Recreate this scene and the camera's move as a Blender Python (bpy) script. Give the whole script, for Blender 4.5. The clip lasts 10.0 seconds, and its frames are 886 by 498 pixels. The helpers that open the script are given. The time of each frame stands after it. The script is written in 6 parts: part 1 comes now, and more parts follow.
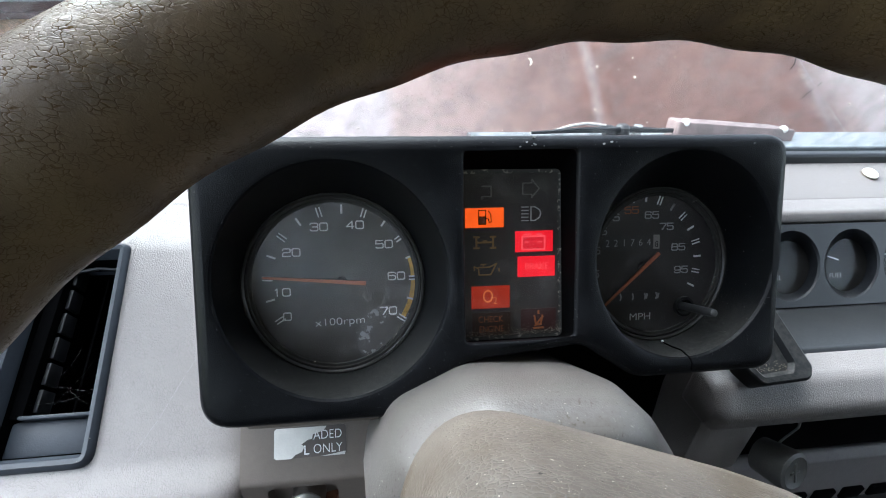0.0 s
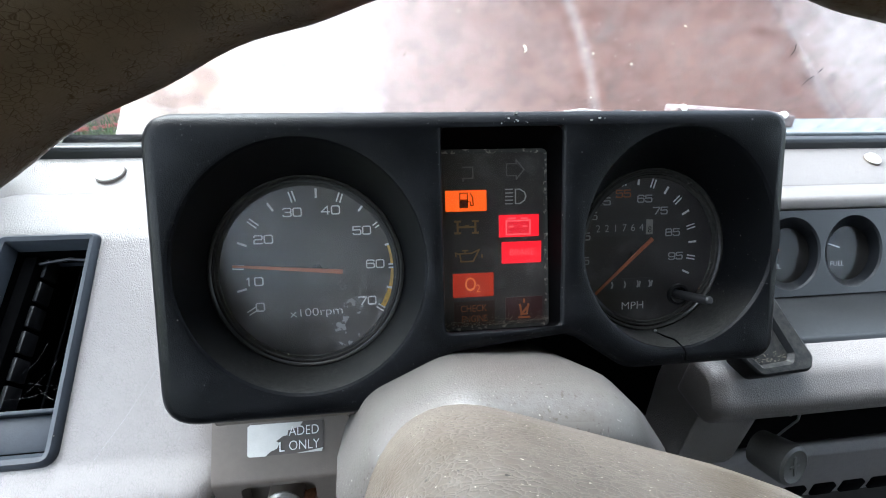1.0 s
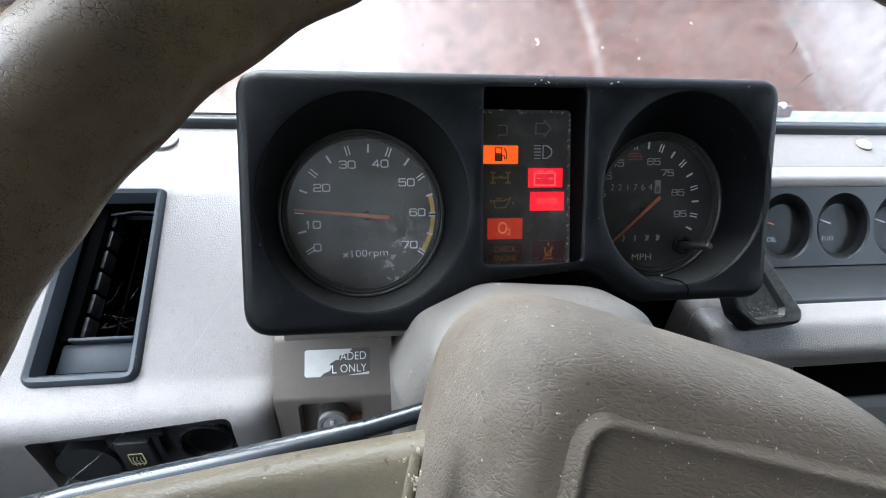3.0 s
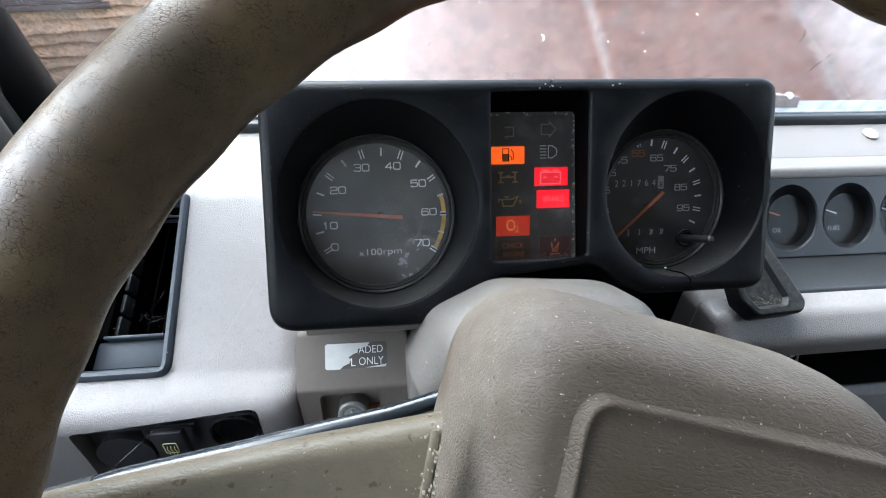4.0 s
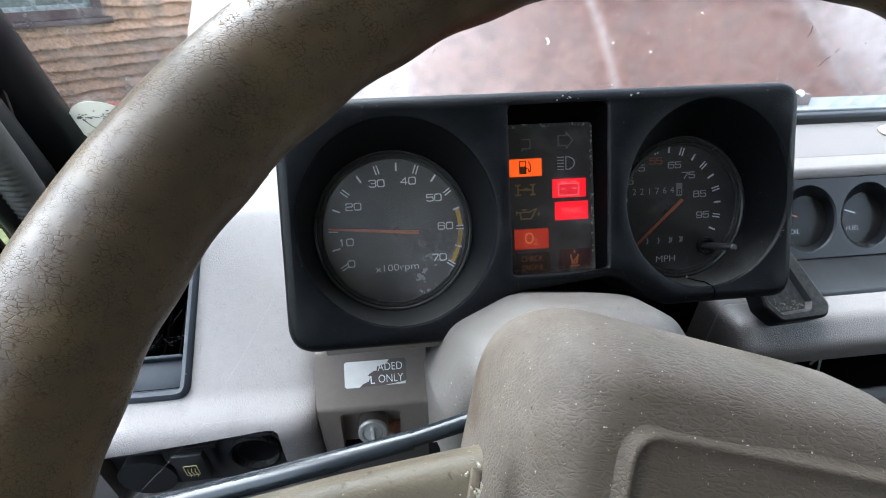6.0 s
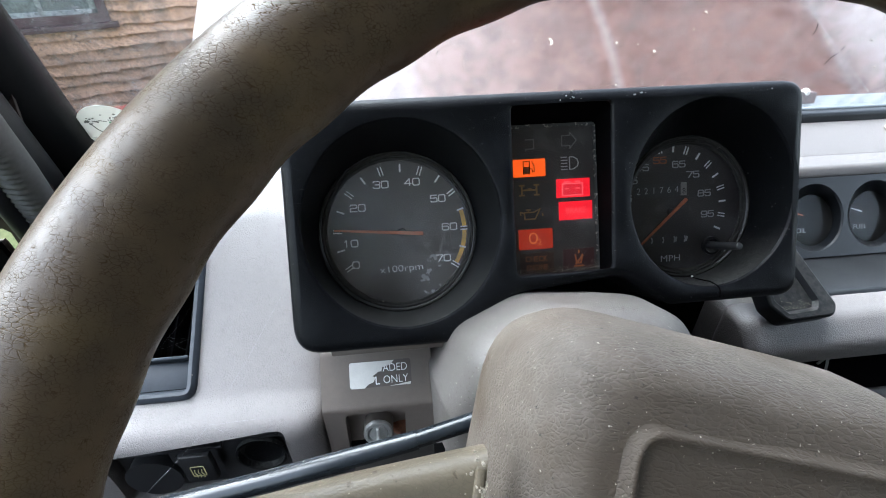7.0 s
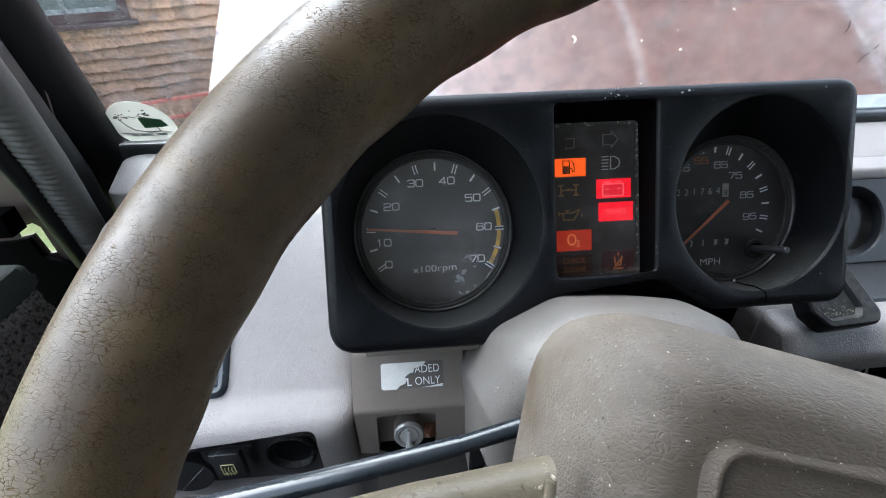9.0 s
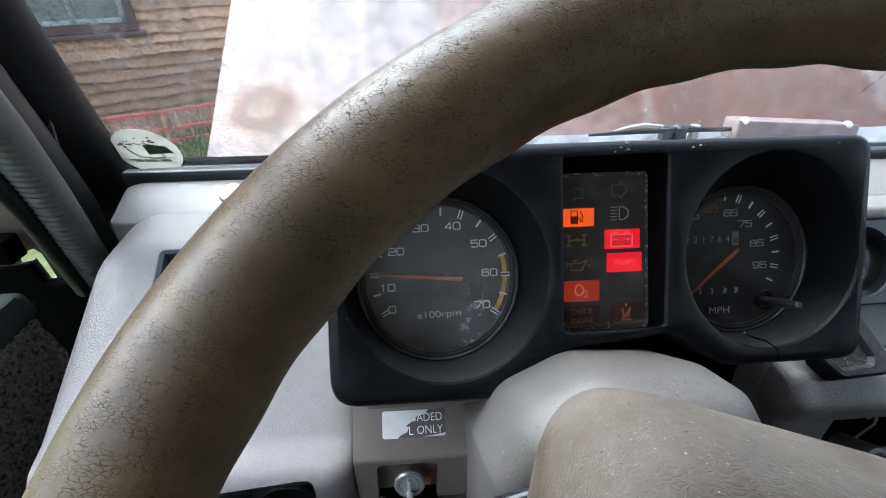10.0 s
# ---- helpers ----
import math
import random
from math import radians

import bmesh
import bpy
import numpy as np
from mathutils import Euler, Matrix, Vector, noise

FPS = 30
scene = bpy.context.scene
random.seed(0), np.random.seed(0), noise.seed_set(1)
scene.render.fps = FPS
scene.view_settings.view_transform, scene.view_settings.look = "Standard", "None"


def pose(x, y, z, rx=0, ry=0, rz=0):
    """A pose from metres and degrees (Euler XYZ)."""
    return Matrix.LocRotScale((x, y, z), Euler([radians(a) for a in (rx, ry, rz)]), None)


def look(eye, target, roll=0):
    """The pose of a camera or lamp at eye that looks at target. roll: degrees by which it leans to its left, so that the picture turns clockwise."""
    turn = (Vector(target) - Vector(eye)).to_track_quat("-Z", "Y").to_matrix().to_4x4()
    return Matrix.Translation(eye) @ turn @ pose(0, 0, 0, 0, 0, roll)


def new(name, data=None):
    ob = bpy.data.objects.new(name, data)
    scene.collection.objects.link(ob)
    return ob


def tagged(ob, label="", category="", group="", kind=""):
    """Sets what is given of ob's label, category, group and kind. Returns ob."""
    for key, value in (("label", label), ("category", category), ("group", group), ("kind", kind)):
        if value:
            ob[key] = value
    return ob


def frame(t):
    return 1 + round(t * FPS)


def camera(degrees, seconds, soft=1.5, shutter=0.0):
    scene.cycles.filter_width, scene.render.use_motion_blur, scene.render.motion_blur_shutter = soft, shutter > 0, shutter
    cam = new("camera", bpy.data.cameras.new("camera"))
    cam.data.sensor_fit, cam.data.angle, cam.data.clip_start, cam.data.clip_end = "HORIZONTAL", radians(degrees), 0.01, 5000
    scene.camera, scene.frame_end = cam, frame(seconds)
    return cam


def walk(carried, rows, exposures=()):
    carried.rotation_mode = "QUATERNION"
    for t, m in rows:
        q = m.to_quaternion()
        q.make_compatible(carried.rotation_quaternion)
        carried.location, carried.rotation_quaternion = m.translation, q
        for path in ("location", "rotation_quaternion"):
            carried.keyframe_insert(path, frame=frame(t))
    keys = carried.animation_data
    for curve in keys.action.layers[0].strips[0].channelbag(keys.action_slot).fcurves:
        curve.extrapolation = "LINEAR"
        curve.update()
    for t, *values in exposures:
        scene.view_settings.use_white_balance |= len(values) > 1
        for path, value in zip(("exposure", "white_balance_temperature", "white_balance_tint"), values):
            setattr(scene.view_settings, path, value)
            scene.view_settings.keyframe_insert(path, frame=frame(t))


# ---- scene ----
cam = camera(88.4, 10.0, soft=1.0)
PATH = [
    (0, (-0.108, 0.02, 1.275), (0.154, 1.676, 0.186), 3.0),
    (0.5, (-0.097, 0.03, 1.261), (0.166, 1.672, 0.15), 3.1),
    (1, (-0.095, 0.028, 1.263), (0.167, 1.672, 0.154), 2.7),
    (1.5, (-0.091, 0.027, 1.261), (0.175, 1.67, 0.152), 2.2),
    (2, (-0.091, 0.029, 1.261), (0.178, 1.665, 0.143), 1.9),
    (2.5, (-0.102, 0.009, 1.255), (0.166, 1.642, 0.132), 3.3),
    (2.7, (-0.121, -0.005, 1.253), (0.142, 1.640, 0.147), 3.9),
    (3.8, (-0.126, -0.034, 1.266), (0.1, 1.606, 0.143), 1.9),
    (4, (-0.127, -0.032, 1.265), (0.09, 1.606, 0.138), 1.8),
    (4.5, (-0.133, -0.028, 1.27), (0.08, 1.613, 0.146), 1.1),
    (5, (-0.14, -0.024, 1.269), (0.067, 1.619, 0.148), 0.7),
    (5.5, (-0.135, -0.023, 1.27), (0.07, 1.621, 0.149), 0.3),
    (7, (-0.135, -0.024, 1.27), (0.043, 1.628, 0.156), -0.7),
    (7.5, (-0.139, -0.015, 1.274), (0.03, 1.636, 0.158), -0.8),
    (8, (-0.142, -0.016, 1.274), (0.011, 1.637, 0.158), -0.9),
    (8.5, (-0.144, -0.019, 1.274), (0.0, 1.633, 0.155), -1.0),
    (9, (-0.151, -0.017, 1.268), (-0.02, 1.636, 0.149), -0.9),
    (9.5, (-0.151, -0.018, 1.271), (-0.03, 1.637, 0.154), -0.7),
    (9.8, (-0.153, -0.010, 1.274), (-0.024, 1.685, 0.218), -0.2),
    (10, (-0.152, 0.001, 1.286), (-0.024, 1.678, 0.204), -0.1),
]
EXPOSURES = [(0.0, 2.72, 5800, 4), (0.6, 3.01, 5800, 4), (4.5, 2.98, 5740, 4), (7.5, 2.83, 5720, 5), (9.6, 2.74, 5720, 5), (10.0, 2.58, 5720, 5)]
walk(cam, [(t, look(eye, target, roll)) for t, eye, target, roll in PATH], EXPOSURES)

# ---- daylight: bright overcast sky with a soft high sun ----
world = bpy.data.worlds.new("overcast_sky")
scene.world = world
world.use_nodes = True
wn = world.node_tree
sky = wn.nodes.new("ShaderNodeTexSky")
sky.sky_type = "NISHITA"
sky.sun_disc = False
sky.sun_elevation, sky.sun_rotation = radians(48.8), radians(-52.1)
sky.dust_density, sky.air_density, sky.ozone_density = 4.0, 1.0, 1.0
hsv = wn.nodes.new("ShaderNodeHueSaturation")
hsv.inputs["Saturation"].default_value = 0.35
wn.links.new(sky.outputs[0], hsv.inputs["Color"])
wn.links.new(hsv.outputs[0], wn.nodes["Background"].inputs[0])
wn.nodes["Background"].inputs[1].default_value = 0.15
sun_data = bpy.data.lights.new("sun", "SUN")
sun_data.energy, sun_data.angle, sun_data.color = 1.65, radians(75), (1.0, 0.99, 0.98)
sun = new("sun", sun_data)
sun.matrix_world = look((-3.6, 2.8, 5.2), (0, 0, 0))


# ---- materials ----
def mat(name, color, rough=0.5, metal=0.0, var=0.15, scale=30.0, bump=0.0, bscale=200.0, spec=0.5, coat=0.0, kind="noise", color2=None):
    """A procedural surface: colour varied at two scales, fine relief, uneven gloss."""
    m = bpy.data.materials.new(name)
    m.use_nodes = True
    nt = m.node_tree
    b = nt.nodes["Principled BSDF"]
    tc = nt.nodes.new("ShaderNodeTexCoord")
    n1 = nt.nodes.new("ShaderNodeTexNoise")
    n1.inputs["Scale"].default_value, n1.inputs["Detail"].default_value = scale, 6
    n2 = nt.nodes.new("ShaderNodeTexNoise")
    n2.inputs["Scale"].default_value, n2.inputs["Detail"].default_value = scale * 9, 4
    nt.links.new(tc.outputs["Object"], n1.inputs["Vector"])
    nt.links.new(tc.outputs["Object"], n2.inputs["Vector"])
    mx = nt.nodes.new("ShaderNodeMath")
    mx.operation = "ADD"
    nt.links.new(n1.outputs[0], mx.inputs[0])
    nt.links.new(n2.outputs[0], mx.inputs[1])
    ramp = nt.nodes.new("ShaderNodeMapRange")
    ramp.inputs[1].default_value, ramp.inputs[2].default_value = 0.65, 1.35
    nt.links.new(mx.outputs[0], ramp.inputs[0])
    mix = nt.nodes.new("ShaderNodeMix")
    mix.data_type = "RGBA"
    c2 = color2 or [min(1, c * (1 + var)) for c in color]
    c1 = color if color2 else [c * (1 - var) for c in color]
    mix.inputs[6].default_value, mix.inputs[7].default_value = (*c1, 1), (*c2, 1)
    nt.links.new(ramp.outputs[0], mix.inputs[0])
    nt.links.new(mix.outputs[2], b.inputs["Base Color"])
    rr = nt.nodes.new("ShaderNodeMapRange")
    rr.inputs[3].default_value, rr.inputs[4].default_value = max(0.02, rough - 0.08), min(1, rough + 0.08)
    nt.links.new(n1.outputs[0], rr.inputs[0])
    nt.links.new(rr.outputs[0], b.inputs["Roughness"])
    b.inputs["Metallic"].default_value = metal
    b.inputs["Specular IOR Level"].default_value = spec
    b.inputs["Coat Weight"].default_value = coat
    if bump:
        t = nt.nodes.new("ShaderNodeTexVoronoi" if kind == "leather" else "ShaderNodeTexNoise")
        t.inputs["Scale"].default_value = bscale
        if kind == "leather":
            t.feature = "DISTANCE_TO_EDGE"
            wob = nt.nodes.new("ShaderNodeVectorMath")
            wob.operation = "MULTIPLY_ADD"
            wob.inputs[1].default_value = (0.002, 0.002, 0.002)
            nt.links.new(n2.outputs["Color"], wob.inputs[0])
            nt.links.new(tc.outputs["Object"], wob.inputs[2])
            nt.links.new(wob.outputs[0], t.inputs["Vector"])
            sq = nt.nodes.new("ShaderNodeMapRange")
            sq.inputs[2].default_value = 0.25
            nt.links.new(t.outputs["Distance"], sq.inputs[0])
            out = sq.outputs[0]
        else:
            nt.links.new(tc.outputs["Object"], t.inputs["Vector"])
            out = t.outputs[0]
        bp = nt.nodes.new("ShaderNodeBump")
        bp.inputs["Strength"].default_value, bp.inputs["Distance"].default_value = bump, 0.0008
        nt.links.new(out, bp.inputs["Height"])
        nt.links.new(bp.outputs[0], b.inputs["Normal"])
    return m


def speckled(m, color, amount, scale, soft=0.02, where=None):
    """Adds dust specks of a colour to a material made by mat()."""
    nt = m.node_tree
    b = nt.nodes["Principled BSDF"]
    old = b.inputs["Base Color"].links[0].from_socket
    tc = nt.nodes.new("ShaderNodeTexCoord")
    v = nt.nodes.new("ShaderNodeTexNoise")
    v.inputs["Scale"].default_value, v.inputs["Detail"].default_value = scale, 3
    nt.links.new(tc.outputs["Object"], v.inputs["Vector"])
    mr = nt.nodes.new("ShaderNodeMapRange")
    mr.inputs[1].default_value, mr.inputs[2].default_value = amount, amount + soft
    nt.links.new(v.outputs[0], mr.inputs[0])
    mix = nt.nodes.new("ShaderNodeMix")
    mix.data_type = "RGBA"
    mix.inputs[7].default_value = (*color, 1)
    nt.links.new(mr.outputs[0], mix.inputs[0])
    nt.links.new(old, mix.inputs[6])
    nt.links.new(mix.outputs[2], b.inputs["Base Color"])
    return m


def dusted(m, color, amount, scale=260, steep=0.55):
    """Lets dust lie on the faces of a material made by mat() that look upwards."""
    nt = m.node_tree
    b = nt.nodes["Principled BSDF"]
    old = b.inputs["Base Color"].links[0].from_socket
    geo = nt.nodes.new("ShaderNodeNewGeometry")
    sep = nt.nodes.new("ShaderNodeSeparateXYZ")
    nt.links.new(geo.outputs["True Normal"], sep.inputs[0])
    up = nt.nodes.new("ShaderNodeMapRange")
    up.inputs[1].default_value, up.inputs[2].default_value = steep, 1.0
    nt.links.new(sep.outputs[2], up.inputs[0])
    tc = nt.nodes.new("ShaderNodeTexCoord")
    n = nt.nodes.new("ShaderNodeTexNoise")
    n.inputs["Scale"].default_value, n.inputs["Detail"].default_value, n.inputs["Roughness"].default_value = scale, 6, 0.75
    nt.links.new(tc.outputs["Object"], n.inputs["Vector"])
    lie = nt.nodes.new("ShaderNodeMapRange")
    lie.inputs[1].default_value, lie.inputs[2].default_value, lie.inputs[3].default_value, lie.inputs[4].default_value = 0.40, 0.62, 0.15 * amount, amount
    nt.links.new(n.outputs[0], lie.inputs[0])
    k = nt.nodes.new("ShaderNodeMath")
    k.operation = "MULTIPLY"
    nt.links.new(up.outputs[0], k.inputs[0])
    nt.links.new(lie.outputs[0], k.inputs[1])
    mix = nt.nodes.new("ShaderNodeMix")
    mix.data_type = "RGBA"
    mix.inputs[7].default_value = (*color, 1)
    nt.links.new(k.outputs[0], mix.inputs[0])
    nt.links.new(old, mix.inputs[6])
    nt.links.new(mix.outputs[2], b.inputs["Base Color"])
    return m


def leather(name, color, crease, rough, scale, stretch=(1, 1, 1), bump=0.4, amount=0.3, patchy=0.0, width=0.05, var=0.12, puff=0.3, dull=0.0, wander=1.6):
    """Grained hide or vinyl: small soft puffs parted by fine creases a little paler or darker than the skin."""
    m = mat(name, color, rough, var=var, scale=16)
    nt = m.node_tree
    b = nt.nodes["Principled BSDF"]
    old = b.inputs["Base Color"].links[0].from_socket
    tc = nt.nodes.new("ShaderNodeTexCoord")
    mp = nt.nodes.new("ShaderNodeMapping")
    mp.inputs["Scale"].default_value = stretch
    nt.links.new(tc.outputs["Object"], mp.inputs["Vector"])
    nz = nt.nodes.new("ShaderNodeTexNoise")
    nz.inputs["Scale"].default_value, nz.inputs["Detail"].default_value = scale * 0.40, 2
    nt.links.new(mp.outputs[0], nz.inputs["Vector"])
    wob = nt.nodes.new("ShaderNodeVectorMath")
    wob.operation = "MULTIPLY_ADD"
    wob.inputs[1].default_value = [wander / scale] * 3
    nt.links.new(nz.outputs["Color"], wob.inputs[0])
    nt.links.new(mp.outputs[0], wob.inputs[2])
    v = nt.nodes.new("ShaderNodeTexVoronoi")
    v.feature = "DISTANCE_TO_EDGE"
    v.inputs["Scale"].default_value = scale
    nt.links.new(wob.outputs[0], v.inputs["Vector"])

    def ranged(src, lo, hi, top=1.0, foot=0.0):
        r = nt.nodes.new("ShaderNodeMapRange")
        r.inputs[1].default_value, r.inputs[2].default_value, r.inputs[3].default_value, r.inputs[4].default_value = lo, hi, foot, top
        nt.links.new(src, r.inputs[0])
        return r.outputs[0]

    def times(p, q):
        k = nt.nodes.new("ShaderNodeMath")
        k.operation = "MULTIPLY"
        nt.links.new(p, k.inputs[0])
        if isinstance(q, float):
            k.inputs[1].default_value = q
        else:
            nt.links.new(q, k.inputs[1])
        return k.outputs[0]

    # creases come and go over the skin
    pn = nt.nodes.new("ShaderNodeTexNoise")
    pn.inputs["Scale"].default_value, pn.inputs["Detail"].default_value = patchy or scale * 0.2, 4
    nt.links.new(tc.outputs["Object"], pn.inputs["Vector"])
    patch = ranged(pn.outputs[0], 0.36, 0.58, 1.0, 0.40) if patchy else ranged(pn.outputs[0], 0.30, 0.62, 1.0, 0.25)
    line = times(ranged(v.outputs["Distance"], width, 0.0), patch)
    if patchy:
        # broken into short dashes
        dash = nt.nodes.new("ShaderNodeTexNoise")
        dash.inputs["Scale"].default_value, dash.inputs["Detail"].default_value = patchy * 9, 3
        nt.links.new(tc.outputs["Object"], dash.inputs["Vector"])
        patch = times(patch, ranged(dash.outputs[0], 0.40, 0.56, 1.0, 0.08))
        line = times(line, ranged(dash.outputs[0], 0.40, 0.56, 1.0, 0.08))
    mix = nt.nodes.new("ShaderNodeMix")
    mix.data_type = "RGBA"
    mix.inputs[7].default_value = (*crease, 1)
    nt.links.new(times(line, amount), mix.inputs[0])
    nt.links.new(old, mix.inputs[6])
    nt.links.new(mix.outputs[2], b.inputs["Base Color"])
    if dull:
        # cracks have lost their polish
        worn = nt.nodes.new("ShaderNodeMath")
        worn.operation = "MULTIPLY_ADD"
        worn.inputs[1].default_value = dull
        nt.links.new(line, worn.inputs[0])
        nt.links.new(b.inputs["Roughness"].links[0].from_socket, worn.inputs[2])
        nt.links.new(worn.outputs[0], b.inputs["Roughness"])
        nt.links.new(ranged(line, 0.0, 0.6, 0.0, 0.20), b.inputs["Coat Weight"])
        sp = ranged(line, 0.0, 0.5, 0.0, 0.30)
        nt.links.new(sp, b.inputs["Specular IOR Level"])
    fine = nt.nodes.new("ShaderNodeTexNoise")
    fine.inputs["Scale"].default_value, fine.inputs["Detail"].default_value = scale * 3, 3
    nt.links.new(tc.outputs["Object"], fine.inputs["Vector"])
    hgt = nt.nodes.new("ShaderNodeMath")
    hgt.operation = "MULTIPLY_ADD"
    hgt.inputs[1].default_value = 0.35
    nt.links.new(fine.outputs[0], hgt.inputs[0])
    nt.links.new(times(ranged(v.outputs["Distance"], 0.0, puff), patch), hgt.inputs[2])
    bp = nt.nodes.new("ShaderNodeBump")
    bp.inputs["Strength"].default_value, bp.inputs["Distance"].default_value = bump, 0.0005
    nt.links.new(hgt.outputs[0], bp.inputs["Height"])
    nt.links.new(bp.outputs[0], b.inputs["Normal"])
    return m


def glow(name, color, strength):
    m = bpy.data.materials.new(name)
    m.use_nodes = True
    b = m.node_tree.nodes["Principled BSDF"]
    b.inputs["Base Color"].default_value = (*[c * 0.3 for c in color], 1)
    b.inputs["Emission Color"].default_value = (*color, 1)
    b.inputs["Emission Strength"].default_value = strength
    n = m.node_tree.nodes.new("ShaderNodeTexNoise")
    n.inputs["Scale"].default_value = 60
    tc = m.node_tree.nodes.new("ShaderNodeTexCoord")
    m.node_tree.links.new(tc.outputs["Object"], n.inputs["Vector"])
    r = m.node_tree.nodes.new("ShaderNodeMapRange")
    r.inputs[3].default_value, r.inputs[4].default_value = strength * 0.75, strength * 1.2
    m.node_tree.links.new(n.outputs[0], r.inputs[0])
    m.node_tree.links.new(r.outputs[0], b.inputs["Emission Strength"])
    return m


def clear(name, tint=(1, 1, 1), gloss=0.03, rough=0.02, haze=0.0, smear=None):
    """A thin pane: see-through, with a mirror sheen that grows at a slant, and a pale haze for dirt and painted
    reflection.
    """
    m = bpy.data.materials.new(name)
    m.use_nodes = True
    nt = m.node_tree
    nt.nodes.remove(nt.nodes["Principled BSDF"])
    tr = nt.nodes.new("ShaderNodeBsdfTransparent")
    tr.inputs[0].default_value = (*tint, 1)
    gl = nt.nodes.new("ShaderNodeBsdfGlossy")
    gl.inputs["Roughness"].default_value = rough
    lw = nt.nodes.new("ShaderNodeLayerWeight")
    lw.inputs[0].default_value = 0.5
    pw = nt.nodes.new("ShaderNodeMath")
    pw.operation = "POWER"
    pw.inputs[1].default_value = 4.0
    nt.links.new(lw.outputs["Facing"], pw.inputs[0])
    fr = nt.nodes.new("ShaderNodeMath")
    fr.operation = "MULTIPLY_ADD"
    fr.inputs[1].default_value, fr.inputs[2].default_value = 0.6, gloss
    nt.links.new(pw.outputs[0], fr.inputs[0])
    mx = nt.nodes.new("ShaderNodeMixShader")
    nt.links.new(fr.outputs[0], mx.inputs[0])
    nt.links.new(tr.outputs[0], mx.inputs[1])
    nt.links.new(gl.outputs[0], mx.inputs[2])
    last = mx
    if haze:
        df = nt.nodes.new("ShaderNodeBsdfDiffuse")
        df.inputs[0].default_value = (0.53, 0.52, 0.53, 1)
        tc = nt.nodes.new("ShaderNodeTexCoord")
        n = nt.nodes.new("ShaderNodeTexNoise")
        n.inputs["Scale"].default_value, n.inputs["Detail"].default_value = 45, 8
        nt.links.new(tc.outputs["Object"], n.inputs["Vector"])
        r = nt.nodes.new("ShaderNodeMapRange")
        r.inputs[1].default_value, r.inputs[2].default_value, r.inputs[4].default_value = 0.42, 0.75, haze
        nt.links.new(n.outputs[0], r.inputs[0])
        fac = r.outputs[0]
        if smear:
            # a patch of blotchy dried dirt
            away = nt.nodes.new("ShaderNodeVectorMath")
            away.operation = "DISTANCE"
            flat = nt.nodes.new("ShaderNodeVectorMath")
            flat.operation = "MULTIPLY"
            flat.inputs[1].default_value = (1, 1, 0)
            nt.links.new(tc.outputs["Object"], flat.inputs[0])
            nt.links.new(flat.outputs[0], away.inputs[0])
            away.inputs[1].default_value = (smear[0], smear[1], 0)
            near = nt.nodes.new("ShaderNodeMapRange")
            near.inputs[1].default_value, near.inputs[2].default_value = smear[2], smear[2] * 0.5
            nt.links.new(away.outputs["Value"], near.inputs[0])
            bl = nt.nodes.new("ShaderNodeTexNoise")
            bl.inputs["Scale"].default_value, bl.inputs["Detail"].default_value = 260, 7
            nt.links.new(tc.outputs["Object"], bl.inputs["Vector"])
            br = nt.nodes.new("ShaderNodeMapRange")
            br.inputs[1].default_value, br.inputs[2].default_value, br.inputs[4].default_value = 0.51, 0.60, smear[3]
            nt.links.new(bl.outputs[0], br.inputs[0])
            both = nt.nodes.new("ShaderNodeMath")
            both.operation = "MULTIPLY_ADD"
            nt.links.new(near.outputs[0], both.inputs[0])
            nt.links.new(br.outputs[0], both.inputs[1])
            nt.links.new(fac, both.inputs[2])
            fac = both.outputs[0]
        m2 = nt.nodes.new("ShaderNodeMixShader")
        nt.links.new(fac, m2.inputs[0])
        nt.links.new(mx.outputs[0], m2.inputs[1])
        nt.links.new(df.outputs[0], m2.inputs[2])
        last = m2
    nt.links.new(last.outputs[0], nt.nodes["Material Output"].inputs[0])
    return m


M_DASH = leather("grey_vinyl", (0.154, 0.140, 0.135), (0.080, 0.071, 0.066), 0.40, 640, (1, 0.7, 0.7), bump=0.42, amount=0.46, width=0.09, var=0.05, puff=0.22)
M_KEYBOX = mat("taupe_plastic", (0.128, 0.107, 0.092), 0.45, var=0.08, scale=25, bump=0.15, bscale=900)
M_SHROUD = dusted(speckled(speckled(mat("grey_shroud_plastic", (0.100, 0.091, 0.084), 0.42, var=0.05, scale=20, bump=0.25, bscale=1100), (0.055, 0.045, 0.036), 0.63, 600, 0.05), (0.35, 0.33, 0.30), 0.69, 900, 0.03), (0.060, 0.050, 0.040), 0.5, 340, 0.80)
M_BLACK = speckled(speckled(mat("black_binnacle_plastic", (0.0036, 0.0039, 0.0050), 0.36, var=0.35, scale=40, bump=0.28, bscale=1500, spec=0.14), (0.0095, 0.0100, 0.0120), 0.54, 34, 0.2), (0.30, 0.30, 0.30), 0.70, 1300, 0.03)
# binnacle plastic again, base darkened for the shade in recesses; dust on top
M_RECESS = dusted(speckled(mat("shade_darkened_recess_plastic", (0.0016, 0.0018, 0.0023), 0.32, var=0.3, scale=30, bump=0.3, bscale=1900, spec=0.18), (0.30, 0.29, 0.26), 0.71, 850, 0.03), (0.085, 0.084, 0.079), 0.7, 420, 0.35)
M_DIAL = speckled(mat("dial_face", (0.043, 0.037, 0.035), 0.55, var=0.2, scale=35), (0.075, 0.072, 0.068), 0.58, 60, 0.15)
M_SWITCH = mat("black_switch_plastic", (0.013, 0.013, 0.014), 0.45, var=0.25, scale=60, bump=0.15, bscale=1300)
